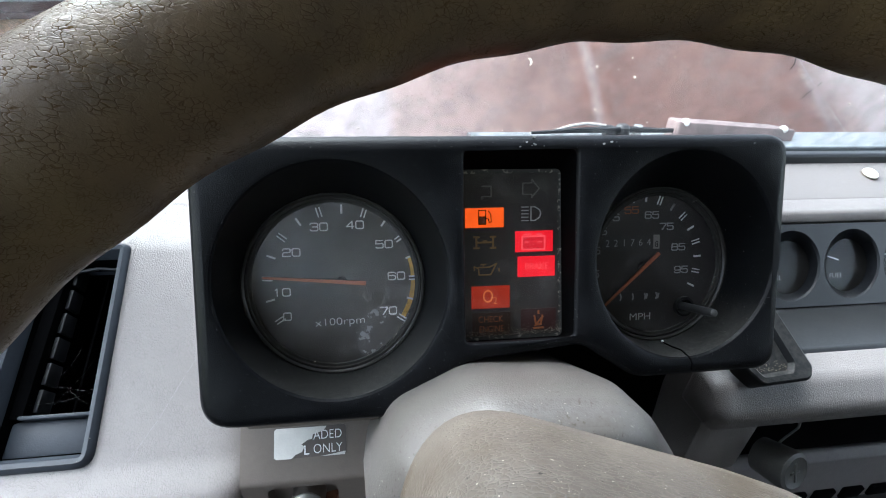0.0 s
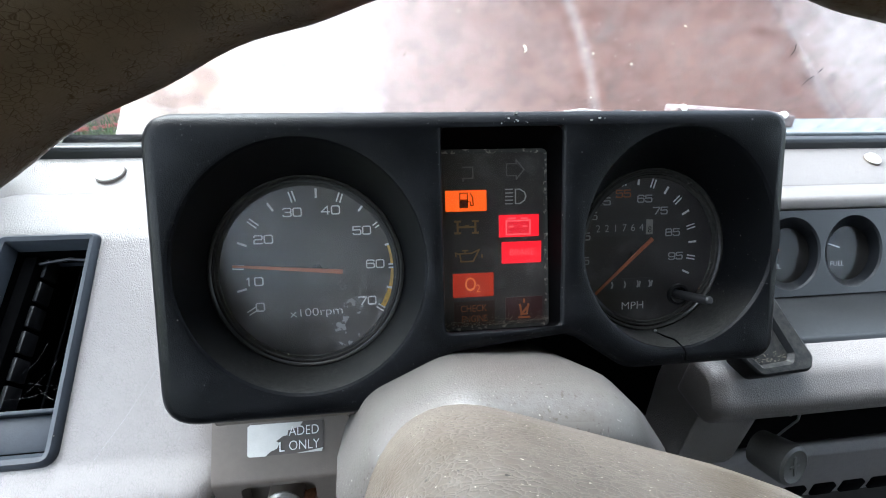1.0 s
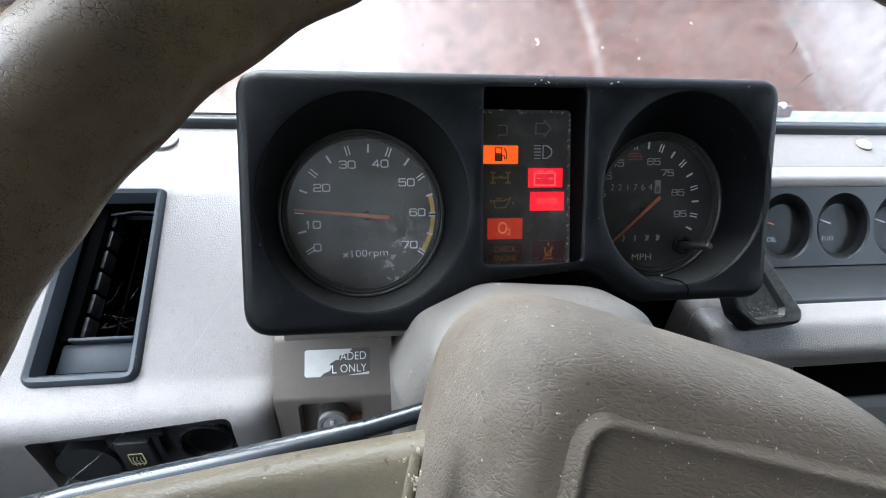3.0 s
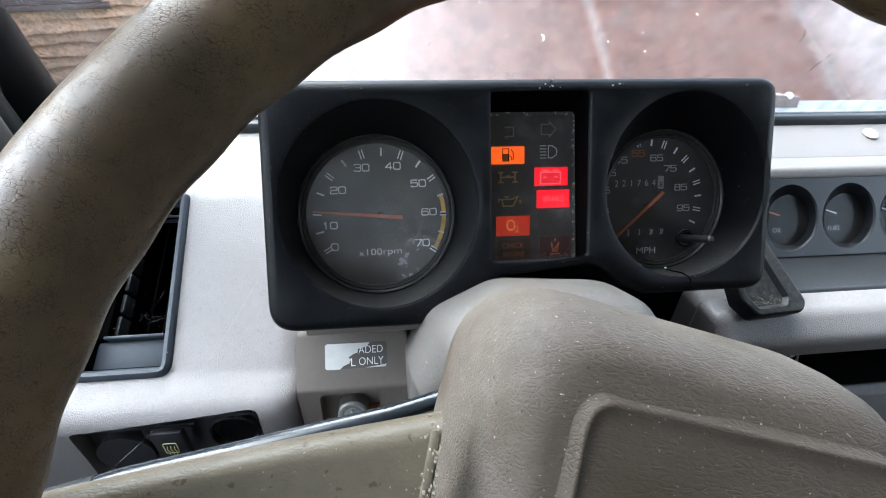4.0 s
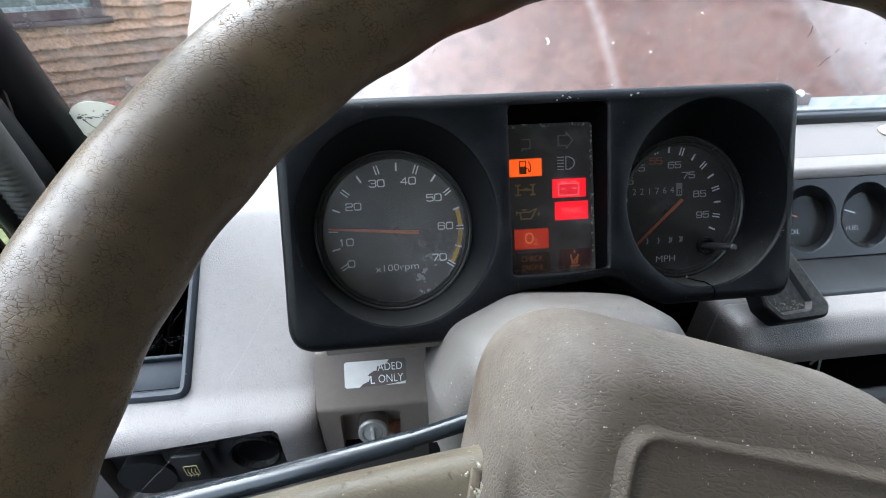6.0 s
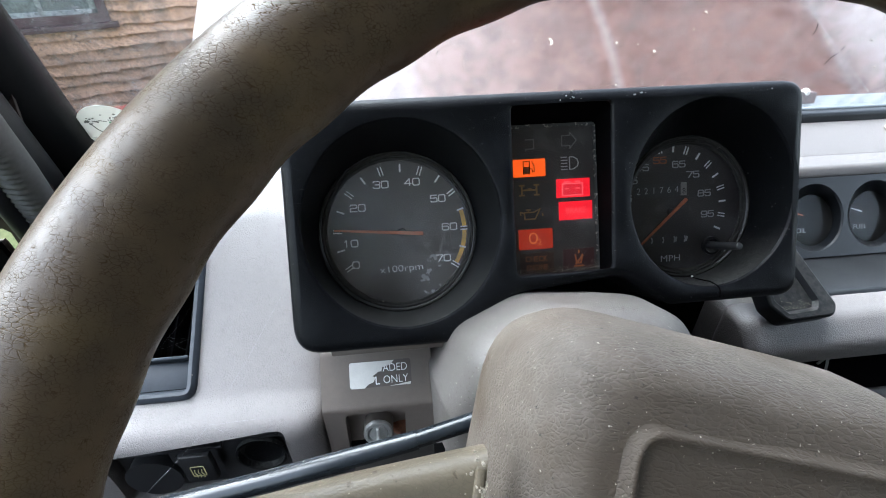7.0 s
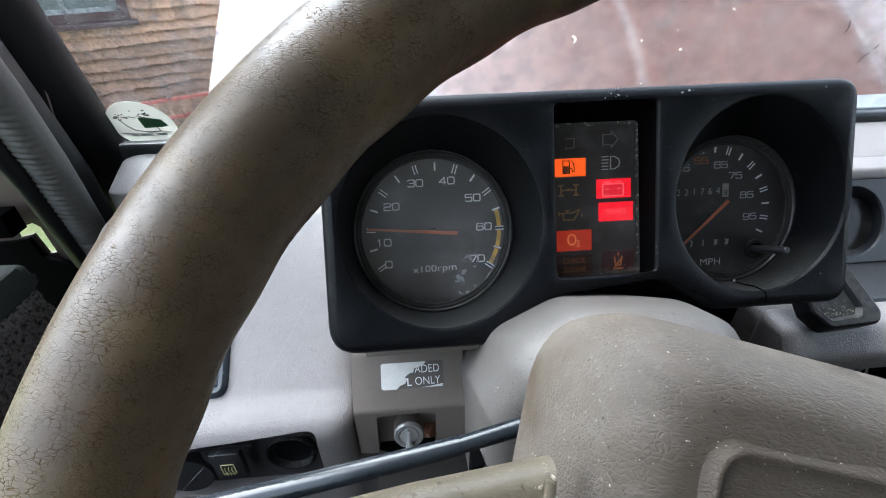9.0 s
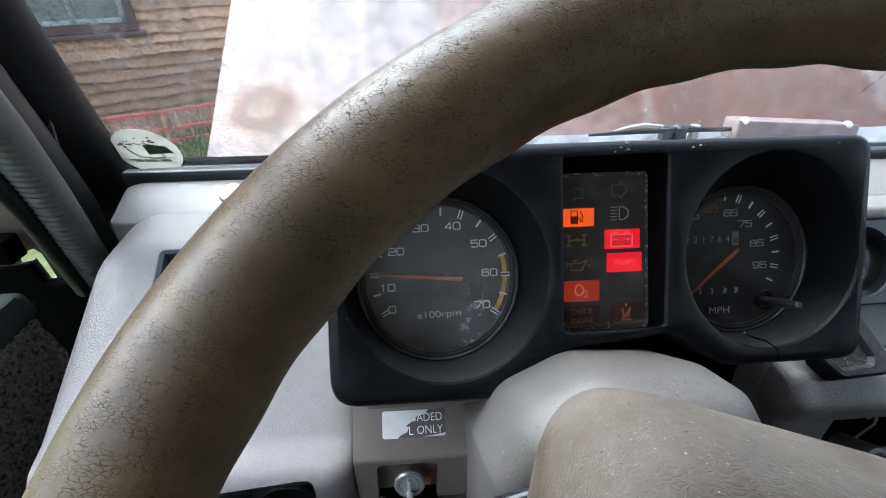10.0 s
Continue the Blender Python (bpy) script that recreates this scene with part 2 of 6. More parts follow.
M_PILLAR = mat("black_pillar_trim", (0.0048, 0.0046, 0.0048), 0.5, var=0.3, scale=30, bump=0.2, bscale=900, spec=0.2)
# near-black for small dark parts; in hollows its colour stands in for deep shade
M_DARK = mat("black_parts_and_cavity_shade", (0.0014, 0.0014, 0.0016), 0.85, var=0.4, scale=20, spec=0.02)
M_TRIM = mat("black_rubber_trim", (0.007, 0.008, 0.010), 0.42, var=0.3, scale=30, bump=0.1, bscale=700, spec=0.35)
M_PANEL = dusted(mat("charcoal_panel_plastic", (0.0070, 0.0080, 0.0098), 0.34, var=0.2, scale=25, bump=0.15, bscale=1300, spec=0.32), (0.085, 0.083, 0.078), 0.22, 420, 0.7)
M_VENTF = speckled(mat("slate_vent_plastic", (0.028, 0.033, 0.042), 0.55, var=0.12, scale=30, bump=0.1, bscale=900, spec=0.3), (0.4, 0.37, 0.3), 0.74, 350)
M_WHITE = mat("white_paint_print", (0.82, 0.83, 0.83), 0.6, var=0.08, scale=200)
M_GREYP = mat("grey_print", (0.42, 0.42, 0.42), 0.6, var=0.1, scale=200)
M_DIM = mat("dim_print", (0.15, 0.145, 0.135), 0.6, var=0.1, scale=200)
M_AMBERP = mat("amber_print", (0.28, 0.17, 0.06), 0.6, var=0.1, scale=200)
M_ORANGEP = mat("orange_print", (0.36, 0.11, 0.03), 0.6, var=0.1, scale=200)
M_RUSTDUST = mat("rusty_dust", (0.17, 0.085, 0.045), 0.9, var=0.3, scale=300)
M_SANDDUST = mat("sandy_dust", (0.34, 0.30, 0.24), 0.9, var=0.3, scale=300)
M_ODO = mat("odometer_drum_black", (0.050, 0.049, 0.047), 0.6, var=0.2, scale=60)
M_AUXDIAL = mat("auxiliary_dial_face", (0.011, 0.0105, 0.010), 0.55, var=0.3, scale=50, spec=0.08)
M_DRUM = mat("white_tenth_drum", (0.30, 0.29, 0.26), 0.6, var=0.1, scale=200)
M_YELLOW = mat("yellow_redline_paint", (0.85, 0.54, 0.08), 0.55, var=0.08, scale=200)
M_NEEDLE = mat("faded_orange_needle", (0.55, 0.16, 0.07), 0.5, var=0.1, scale=80)
M_CHROME = mat("worn_chrome", (0.30, 0.30, 0.29), 0.36, metal=0.6, var=0.1, scale=60)
M_CLIP = mat("cream_plastic_clip", (0.82, 0.80, 0.75), 0.45, var=0.06, scale=80)
def thin_paper(name, color):
    """Paper on glass: part of the light behind it comes through."""
    m = mat(name, color, 0.7, var=0.05, scale=120)
    nt = m.node_tree
    tl = nt.nodes.new("ShaderNodeBsdfTranslucent")
    tl.inputs[0].default_value = (*color, 1)
    mx = nt.nodes.new("ShaderNodeMixShader")
    mx.inputs[0].default_value = 0.6
    nt.links.new(nt.nodes["Principled BSDF"].outputs[0], mx.inputs[1])
    nt.links.new(tl.outputs[0], mx.inputs[2])
    nt.links.new(mx.outputs[0], nt.nodes["Material Output"].inputs[0])
    return m


M_STICKER = thin_paper("thin_sticker_paper", (0.60, 0.60, 0.56))
M_PEEL = mat("torn_label_paper", (0.58, 0.57, 0.545), 0.8, var=0.08, scale=150, bump=0.3, bscale=400)
M_STALK = mat("black_gloss_stalk", (0.014, 0.017, 0.021), 0.24, var=0.2, scale=50)
M_FUEL = glow("amber_lamp_lens", (1.0, 0.11, 0.006), 0.165)
M_RED = glow("red_lamp_lens", (1.0, 0.010, 0.026), 0.14)
M_O2 = glow("dim_red_lamp_lens", (0.5, 0.032, 0.010), 0.085)
M_OFFRED = mat("unlit_red_lens", (0.045, 0.012, 0.012), 0.4, var=0.2, scale=100)
M_SMOKE = clear("smoked_cover", (0.85, 0.84, 0.83), rough=0.16, haze=0.05)
M_AUXGLASS = clear("small_gauge_glass", (0.80, 0.80, 0.80), gloss=0.012, rough=0.15, haze=0.02)
M_GAUGEGLASS = clear("dusty_gauge_glass", (0.95, 0.95, 0.95), rough=0.22, haze=0.06)
M_WINDSHIELD = clear("dirty_windscreen", (0.95, 0.96, 0.96), rough=0.02, haze=0.26, smear=(-0.485, 0.47, 0.22, 0.20))
# the haze paints in a milky reflection; the smear is dried dirt
M_TACHGLASS = clear("smeared_gauge_glass", (0.95, 0.94, 0.93), gloss=0.10, rough=0.34, haze=0.17, smear=(-0.110, -0.022, 0.036, 0.22))
M_BEZEL = speckled(mat("black_bezel", (0.022, 0.021, 0.020), 0.24, var=0.3, scale=40, bump=0.1, bscale=900, spec=0.22), (0.06, 0.057, 0.052), 0.66, 420, 0.06)
M_FABRIC = speckled(mat("brown_woven_cloth", (0.20, 0.18, 0.163), 0.95, var=0.5, scale=120, bump=1.0, bscale=320), (0.020, 0.017, 0.015), 0.46, 260, 0.22)
M_DOORTRIM = mat("grey_green_door_plastic", (0.045, 0.052, 0.047), 0.45, var=0.15, scale=20)
M_SEAL = mat("grey_ribbed_rubber", (0.082, 0.080, 0.073), 0.5, var=0.2, scale=30)
M_BROWNBODY = mat("maroon_body_paint", (0.050, 0.034, 0.028), 0.5, var=0.25, scale=15)
M_CARPET = mat("dark_floor_carpet", (0.02, 0.018, 0.016), 0.95, var=0.4, scale=60, bump=0.6, bscale=400)
M_HEADLINER = mat("grey_headliner", (0.34, 0.33, 0.32), 0.9, var=0.08, scale=40)
M_RAIL = mat("grey_purple_rail_vinyl", (0.125, 0.115, 0.114), 0.6, var=0.12, scale=25, bump=0.3, bscale=700)
M_KNOB = mat("grey_knob_plastic", (0.052, 0.050, 0.047), 0.5, var=0.2, scale=60, bump=0.1, bscale=800)
M_RUST = mat("rusty_steel", (0.16, 0.06, 0.03), 0.8, var=0.5, scale=60, bump=0.5, bscale=300)
M_STEEL = mat("dull_steel", (0.42, 0.42, 0.41), 0.38, metal=0.7, var=0.15, scale=60)
M_SCUTTLE = speckled(mat("pale_blue_grey_scuttle", (0.135, 0.150, 0.162), 0.35, var=0.15, scale=14, bump=0.1, bscale=200), (0.22, 0.20, 0.18), 0.62, 40, 0.1)
M_WEB = mat("cobweb_silk", (0.24, 0.24, 0.24), 0.6, var=0.1, scale=80)
M_DEBRIS = mat("dry_leaf_scraps", (0.62, 0.55, 0.44), 0.8, var=0.35, scale=100)


# the wheel rim: worn olive-brown leather with fine cracks
M_RIM = leather("cracked_brown_leather", (0.064, 0.0415, 0.0215), (0.040, 0.028, 0.018), 0.40, 1250, (0.42, 1, 1), bump=0.26, amount=0.6, patchy=30.0, width=0.06, var=0.26, puff=0.11, dull=0.5, wander=1.5)
M_RIM = speckled(speckled(M_RIM, (0.036, 0.024, 0.014), 0.50, 26, 0.22), (0.088, 0.060, 0.028), 0.54, 60, 0.2)
M_RIM.node_tree.nodes["Principled BSDF"].inputs["Coat Roughness"].default_value = 0.32


def grimed_and_shaded(m, cx, cy, hx, hy, reach, color, top):
    """Browns a soft-edged rectangle of a thing's own x and y: grime plus painted shade."""
    nt = m.node_tree
    b = nt.nodes["Principled BSDF"]
    old = b.inputs["Base Color"].links[0].from_socket
    tc = nt.nodes.new("ShaderNodeTexCoord")
    sep = nt.nodes.new("ShaderNodeSeparateXYZ")
    nt.links.new(tc.outputs["Object"], sep.inputs[0])

    def calc(op, a, c):
        q = nt.nodes.new("ShaderNodeMath")
        q.operation = op
        for k, v in enumerate((a, c)):
            if isinstance(v, float):
                q.inputs[k].default_value = v
            else:
                nt.links.new(v, q.inputs[k])
        return q.outputs[0]

    dx = calc("SUBTRACT", calc("ABSOLUTE", calc("SUBTRACT", sep.outputs[0], cx), 0.0), hx)
    dy = calc("SUBTRACT", calc("ABSOLUTE", calc("SUBTRACT", sep.outputs[1], cy), 0.0), hy)
    n = nt.nodes.new("ShaderNodeTexNoise")
    n.inputs["Scale"].default_value, n.inputs["Detail"].default_value = 55, 6
    nt.links.new(tc.outputs["Object"], n.inputs["Vector"])
    d = calc("SUBTRACT", calc("MAXIMUM", dx, dy), calc("MULTIPLY", n.outputs[0], reach))
    r = nt.nodes.new("ShaderNodeMapRange")
    r.inputs[1].default_value, r.inputs[2].default_value, r.inputs[4].default_value = reach * 0.6, -reach * 0.5, top
    nt.links.new(d, r.inputs[0])
    mix = nt.nodes.new("ShaderNodeMix")
    mix.data_type = "RGBA"
    mix.inputs[7].default_value = (*color, 1)
    nt.links.new(r.outputs[0], mix.inputs[0])
    nt.links.new(old, mix.inputs[6])
    nt.links.new(mix.outputs[2], b.inputs["Base Color"])
    return m


M_PAD = speckled(leather("taupe_wheel_pad_vinyl", (0.106, 0.088, 0.072), (0.20, 0.175, 0.147), 0.56, 600, (0.42, 1.0, 1.0), bump=0.42, amount=0.48, width=0.07, var=0.18, puff=0.24, wander=2.0), (0.066, 0.050, 0.034), 0.50, 20, 0.20)
# grime round the panel, and the shade of its rearward face, in one brown
M_PAD = grimed_and_shaded(M_PAD, 0.010, -0.014, 0.056, 0.053, 0.014, (0.040, 0.029, 0.020), 0.66)
M_PAD = speckled(speckled(M_PAD, (0.42, 0.39, 0.32), 0.70, 850, 0.03), (0.03, 0.025, 0.02), 0.70, 520, 0.02)
M_PAD.node_tree.nodes["Principled BSDF"].inputs["Specular IOR Level"].default_value = 0.3
M_SPOKE = speckled(speckled(leather("yellowed_spoke_vinyl", (0.140, 0.114, 0.078), (0.085, 0.068, 0.045), 0.48, 700, (0.6, 1.0, 1.0), bump=0.24, amount=0.4, width=0.06, var=0.15, puff=0.3), (0.07, 0.052, 0.03), 0.67, 260, 0.05), (0.30, 0.26, 0.19), 0.70, 700, 0.03)


def hood_paint():
    m = mat("faded_maroon_bonnet_paint", (0.148, 0.070, 0.055), 0.32, var=0.3, scale=3.0, color2=(0.225, 0.132, 0.110), bump=0.10, bscale=45, spec=0.4)
    nt = m.node_tree
    b = nt.nodes["Principled BSDF"]
    tc = nt.nodes.new("ShaderNodeTexCoord")
    sep = nt.nodes.new("ShaderNodeSeparateXYZ")
    nt.links.new(tc.outputs["Object"], sep.inputs[0])
    n = nt.nodes.new("ShaderNodeTexNoise")
    n.inputs["Scale"].default_value, n.inputs["Detail"].default_value = 9, 8
    nt.links.new(tc.outputs["Object"], n.inputs["Vector"])

    def math_node(op, a, c, d=None):
        q = nt.nodes.new("ShaderNodeMath")
        q.operation = op
        for k, v in enumerate((a, c, d)):
            if v is None:
                continue
            if isinstance(v, (int, float)):
                q.inputs[k].default_value = v
            else:
                nt.links.new(v, q.inputs[k])
        return q.outputs[0]

    def layer(fac, color):
        mix = nt.nodes.new("ShaderNodeMix")
        mix.data_type = "RGBA"
        mix.inputs[7].default_value = (*color, 1)
        nt.links.new(fac, mix.inputs[0])
        nt.links.new(b.inputs["Base Color"].links[0].from_socket, mix.inputs[6])
        nt.links.new(mix.outputs[2], b.inputs["Base Color"])

    def between(v, lo, hi, top=1.0):
        r = nt.nodes.new("ShaderNodeMapRange")
        r.inputs[1].default_value, r.inputs[2].default_value, r.inputs[4].default_value = lo, hi, top
        nt.links.new(v, r.inputs[0])
        return r.outputs[0]

    x, y = sep.outputs[0], sep.outputs[1]
    # sky reflection painted pale on the driver's half; peeled lacquer and sky beyond the creases
    layer(between(math_node("MULTIPLY_ADD", n.outputs[0], -0.25, math_node("SUBTRACT", 0.30, x)), -0.13, 0.30, 0.80), (0.50, 0.39, 0.37))
    left = math_node("MULTIPLY_ADD", n.outputs[0], 0.05, math_node("SUBTRACT", 0.345, x))
    layer(between(left, 0.445, 0.468, 0.92), (0.46, 0.395, 0.405))
    right = math_node("MULTIPLY_ADD", n.outputs[0], 0.22, math_node("SUBTRACT", x, 0.345))
    layer(between(right, 0.50, 0.62, 0.65), (0.46, 0.42, 0.425))
    # pale streaks along the creases
    for cx, w, top, lean, bend in ((0.300, 0.019, 0.36, 0.0, 0.5), (0.773, 0.007, 0.70, 0.18, 0.0)):
        wavy = math_node("MULTIPLY_ADD", math_node("MULTIPLY", y, y), bend, math_node("SUBTRACT", x, cx))
        wavy = math_node("MULTIPLY_ADD", y, lean, wavy)
        d = math_node("MULTIPLY_ADD", n.outputs[0], 0.008, math_node("ABSOLUTE", wavy, 0))
        layer(between(d, w, w * 0.2, top), (0.37, 0.355, 0.355))
    # brown stain with a pale middle on the pale side
    dx, dy = math_node("ADD", x, 0.410), math_node("ADD", y, 0.075)
    rad = math_node("POWER", math_node("ADD", math_node("MULTIPLY", dx, dx), math_node("MULTIPLY", dy, dy)), 0.5)
    rad = math_node("MULTIPLY_ADD", n.outputs[0], 0.07, math_node("SUBTRACT", rad, 0.025))
    layer(between(rad, 0.16, 0.08, 0.55), (0.50, 0.37, 0.27))
    layer(between(rad, 0.078, 0.058, 0.85), (0.25, 0.135, 0.095))
    layer(between(rad, 0.042, 0.028, 0.7), (0.42, 0.30, 0.24))
    return m


M_HOOD = speckled(speckled(speckled(hood_paint(), (0.50, 0.40, 0.36), 0.77, 60), (0.05, 0.03, 0.025), 0.735, 130, 0.03), (0.55, 0.50, 0.46), 0.74, 210, 0.03)
M_WOOD = speckled(mat("weathered_cedar_siding", (0.40, 0.232, 0.152), 0.75, var=0.22, scale=4, bump=0.3, bscale=60), (0.20, 0.125, 0.085), 0.50, 9, 0.25)
wt = M_WOOD.node_tree
info = wt.nodes.new("ShaderNodeObjectInfo")
span = wt.nodes.new("ShaderNodeMapRange")
span.inputs[3].default_value, span.inputs[4].default_value = 0.62, 1.25
wt.links.new(info.outputs["Random"], span.inputs[0])
tone = wt.nodes.new("ShaderNodeVectorMath")
tone.operation = "SCALE"
wt.links.new(wt.nodes["Principled BSDF"].inputs["Base Color"].links[0].from_socket, tone.inputs[0])
wt.links.new(span.outputs[0], tone.inputs["Scale"])
wt.links.new(tone.outputs[0], wt.nodes["Principled BSDF"].inputs["Base Color"])
M_WINFRAME = mat("maroon_window_trim", (0.055, 0.025, 0.028), 0.5, var=0.2, scale=10)
M_HOUSEGLASS = mat("dull_window_glass", (0.15, 0.165, 0.16), 0.08, var=0.3, scale=3)
M_GRASS = mat("grass_ground", (0.07, 0.10, 0.03), 0.9, var=0.5, scale=3, color2=(0.16, 0.17, 0.07), bump=0.8, bscale=40)
M_BLADE = mat("grass_blade", (0.10, 0.15, 0.04), 0.7, var=0.4, scale=4)
M_REDWOOD = mat("red_slat_paint", (0.50, 0.12, 0.095), 0.6, var=0.2, scale=20)


# ---- building helpers ----
def part(name, bm, material, parent=None, label="", smooth=40):
    """Links a bmesh as one mesh object under a thing or a part."""
    me = bpy.data.meshes.new(name)
    bmesh.ops.recalc_face_normals(bm, faces=bm.faces)
    bm.to_mesh(me)
    bm.free()
    if smooth:
        for p in me.polygons:
            p.use_smooth = True
        me.set_sharp_from_angle(angle=radians(smooth))
    me.materials.append(material)
    ob = new(name, me)
    ob.parent = parent
    if label:
        ob["label"] = label
    return ob


def thing(name, m, label, category, group="", kind=""):
    ob = new(name)
    ob.matrix_world = m
    ob.empty_display_size = 0.02
    return tagged(ob, label, category, group, kind)


def ring(pts, w):
    return [Vector((p[0], p[1], w)) for p in pts]


def ellipse(cx, cy, rx, ry, n=72):
    return [(cx + rx * math.cos(2 * math.pi * i / n), cy + ry * math.sin(2 * math.pi * i / n)) for i in range(n)]


def rounded(pts, seg=6):
    """A closed outline from corners (x, y, radius)."""
    out = []
    n = len(pts)
    for i in range(n):
        p = Vector(pts[i][:2])
        a, b = Vector(pts[i - 1][:2]) - p, Vector(pts[(i + 1) % n][:2]) - p
        r = pts[i][2]
        if r <= 0:
            out.append((p.x, p.y))
            continue
        half = a.angle(b) / 2
        d = min(r / math.tan(half), a.length * 0.49, b.length * 0.49)
        p0, p1 = p + a.normalized() * d, p + b.normalized() * d
        for k in range(seg + 1):
            t = k / seg
            q = p0 * (1 - t) ** 2 + p * 2 * t * (1 - t) + p1 * t * t
            out.append((q.x, q.y))
    return out


def grown(pts, d):
    """An outline moved outwards by d (points run anticlockwise)."""
    n = len(pts)
    area = sum(pts[i - 1][0] * pts[i][1] - pts[i][0] * pts[i - 1][1] for i in range(n))
    s = 1 if area > 0 else -1
    out = []
    for i in range(n):
        a, b = Vector(pts[i - 1]), Vector(pts[(i + 1) % n])
        t = (b - a).normalized()
        out.append((pts[i][0] + s * t.y * d, pts[i][1] - s * t.x * d))
    return out


def loft(bm, loops, cap0=False, cap1=False, closed=True):
    vs = [[bm.verts.new(p) for p in lp] for lp in loops]
    n = len(vs[0])
    for a, b in zip(vs, vs[1:]):
        for i in range(n if closed else n - 1):
            j = (i + 1) % n
            bm.faces.new((a[i], a[j], b[j], b[i]))
    if cap0:
        bm.faces.new(vs[0])
    if cap1:
        bm.faces.new(vs[-1])
    return vs


def box(bm, x0, x1, y0, y1, z0, z1, bevel=0.0, seg=2):
    v = [bm.verts.new((x, y, z)) for z in (z0, z1) for x, y in ((x0, y0), (x1, y0), (x1, y1), (x0, y1))]
    fs = [bm.faces.new([v[i] for i in q]) for q in ((0, 3, 2, 1), (4, 5, 6, 7), (0, 1, 5, 4), (1, 2, 6, 5), (2, 3, 7, 6), (3, 0, 4, 7))]
    if bevel:
        es = {e for f in fs for e in f.edges}
        bmesh.ops.bevel(bm, geom=list(es), offset=bevel, segments=seg, affect="EDGES", profile=0.5)
    return bm


def boxes(*args, bevel=0.0):
    bm = bmesh.new()
    for a in args:
        box(bm, *a, bevel=bevel)
    return bm


def tube(bm, pts, radii, n=16, caps=True):
    """A round bar along points, with a radius at each."""
    loops = []
    for i, p in enumerate(pts):
        p = Vector(p)
        d = (Vector(pts[min(i + 1, len(pts) - 1)]) - Vector(pts[max(i - 1, 0)])).normalized()
        a = d.orthogonal().normalized() if i == 0 else (a - d * a.dot(d)).normalized()
        b = d.cross(a)
        r = radii[i] if isinstance(radii, (list, tuple)) else radii
        loops.append([p + (a * math.cos(2 * math.pi * k / n) + b * math.sin(2 * math.pi * k / n)) * r for k in range(n)])
    loft(bm, loops, caps, caps)
    return bm


def extruded(profile, x0, x1, bevel=0.0, seg=3):
    """A solid with the outline (y, z) from x0 to x1; its end edges rounded."""
    bm = bmesh.new()
    a = [Vector((x0, p[0], p[1])) for p in profile]
    b = [Vector((x1, p[0], p[1])) for p in profile]
    loft(bm, [a, b], True, True)
    if bevel:
        es = [e for e in bm.edges if abs(e.verts[0].co.x - e.verts[1].co.x) < 1e-6]
        bmesh.ops.bevel(bm, geom=es, offset=bevel, segments=seg, affect="EDGES", profile=0.5)
    return bm


def soft_bar(profile, x0, x1, r, r1=0.0):
    """A solid with the outline (y, z) from x0 to x1 whose ends are rounded over by r and r1."""
    bm = bmesh.new()
    r1 = r1 or r
    cy, cz = sum(p[0] for p in profile) / len(profile), sum(p[1] for p in profile) / len(profile)
    big = max(math.hypot(p[0] - cy, p[1] - cz) for p in profile)
    curve = [(1 - math.cos(a), 1 - math.sin(a)) for a in (math.pi / 2 * k / 7 for k in range(8))]
    loops = []
    for x, d in [(x0 + r * u, r * v) for u, v in curve] + [(x1 - r1 * u, r1 * v) for u, v in curve[::-1]]:
        k = 1 - d / big
        loops.append([Vector((x, cy + (p[0] - cy) * k, cz + (p[1] - cz) * k)) for p in profile])
    loft(bm, loops, True, True)
    return bm


def plate(outline, w0, w1, bevel=0.0):
    """A flat piece with an outline, from w0 (back) to w1 (front), its front edge rounded."""
    bm = bmesh.new()
    loops = [ring(outline, w0), ring(outline, w1 - bevel)]
    if bevel:
        loops += [ring(grown(outline, -bevel * 0.3), w1 - bevel * 0.3), ring(grown(outline, -bevel), w1)]
    loft(bm, loops, True, True)
    return bm


def frame_plate(outer, holes, w, bm=None):
    """Fills the face between an outline and holes at height w."""
    bm = bm or bmesh.new()
    es = []
    for lp in (outer, *holes):
        vs = [bm.verts.new((p[0], p[1], w)) for p in lp]
        es += [bm.edges.new((vs[i - 1], vs[i])) for i in range(len(vs))]
    bmesh.ops.triangle_fill(bm, use_beauty=True, use_dissolve=False, edges=es)
    return bm


def cut(ob, bm):
    """Cuts the solid bm out of the mesh ob."""
    me = bpy.data.meshes.new("cutter")
    bmesh.ops.recalc_face_normals(bm, faces=bm.faces)
    bm.to_mesh(me)
    bm.free()
    c = new("cutter", me)
    c.matrix_world = ob.matrix_world
    md = ob.modifiers.new("cut", "BOOLEAN")
    md.object, md.operation, md.solver = c, "DIFFERENCE", "EXACT"
    bpy.context.view_layer.update()
    fresh = bpy.data.meshes.new_from_object(ob.evaluated_get(bpy.context.evaluated_depsgraph_get()))
    ob.modifiers.clear()
    ob.data = fresh
    bpy.data.objects.remove(c)
    for p in fresh.polygons:
        p.use_smooth = True
    fresh.set_sharp_from_angle(angle=radians(35))


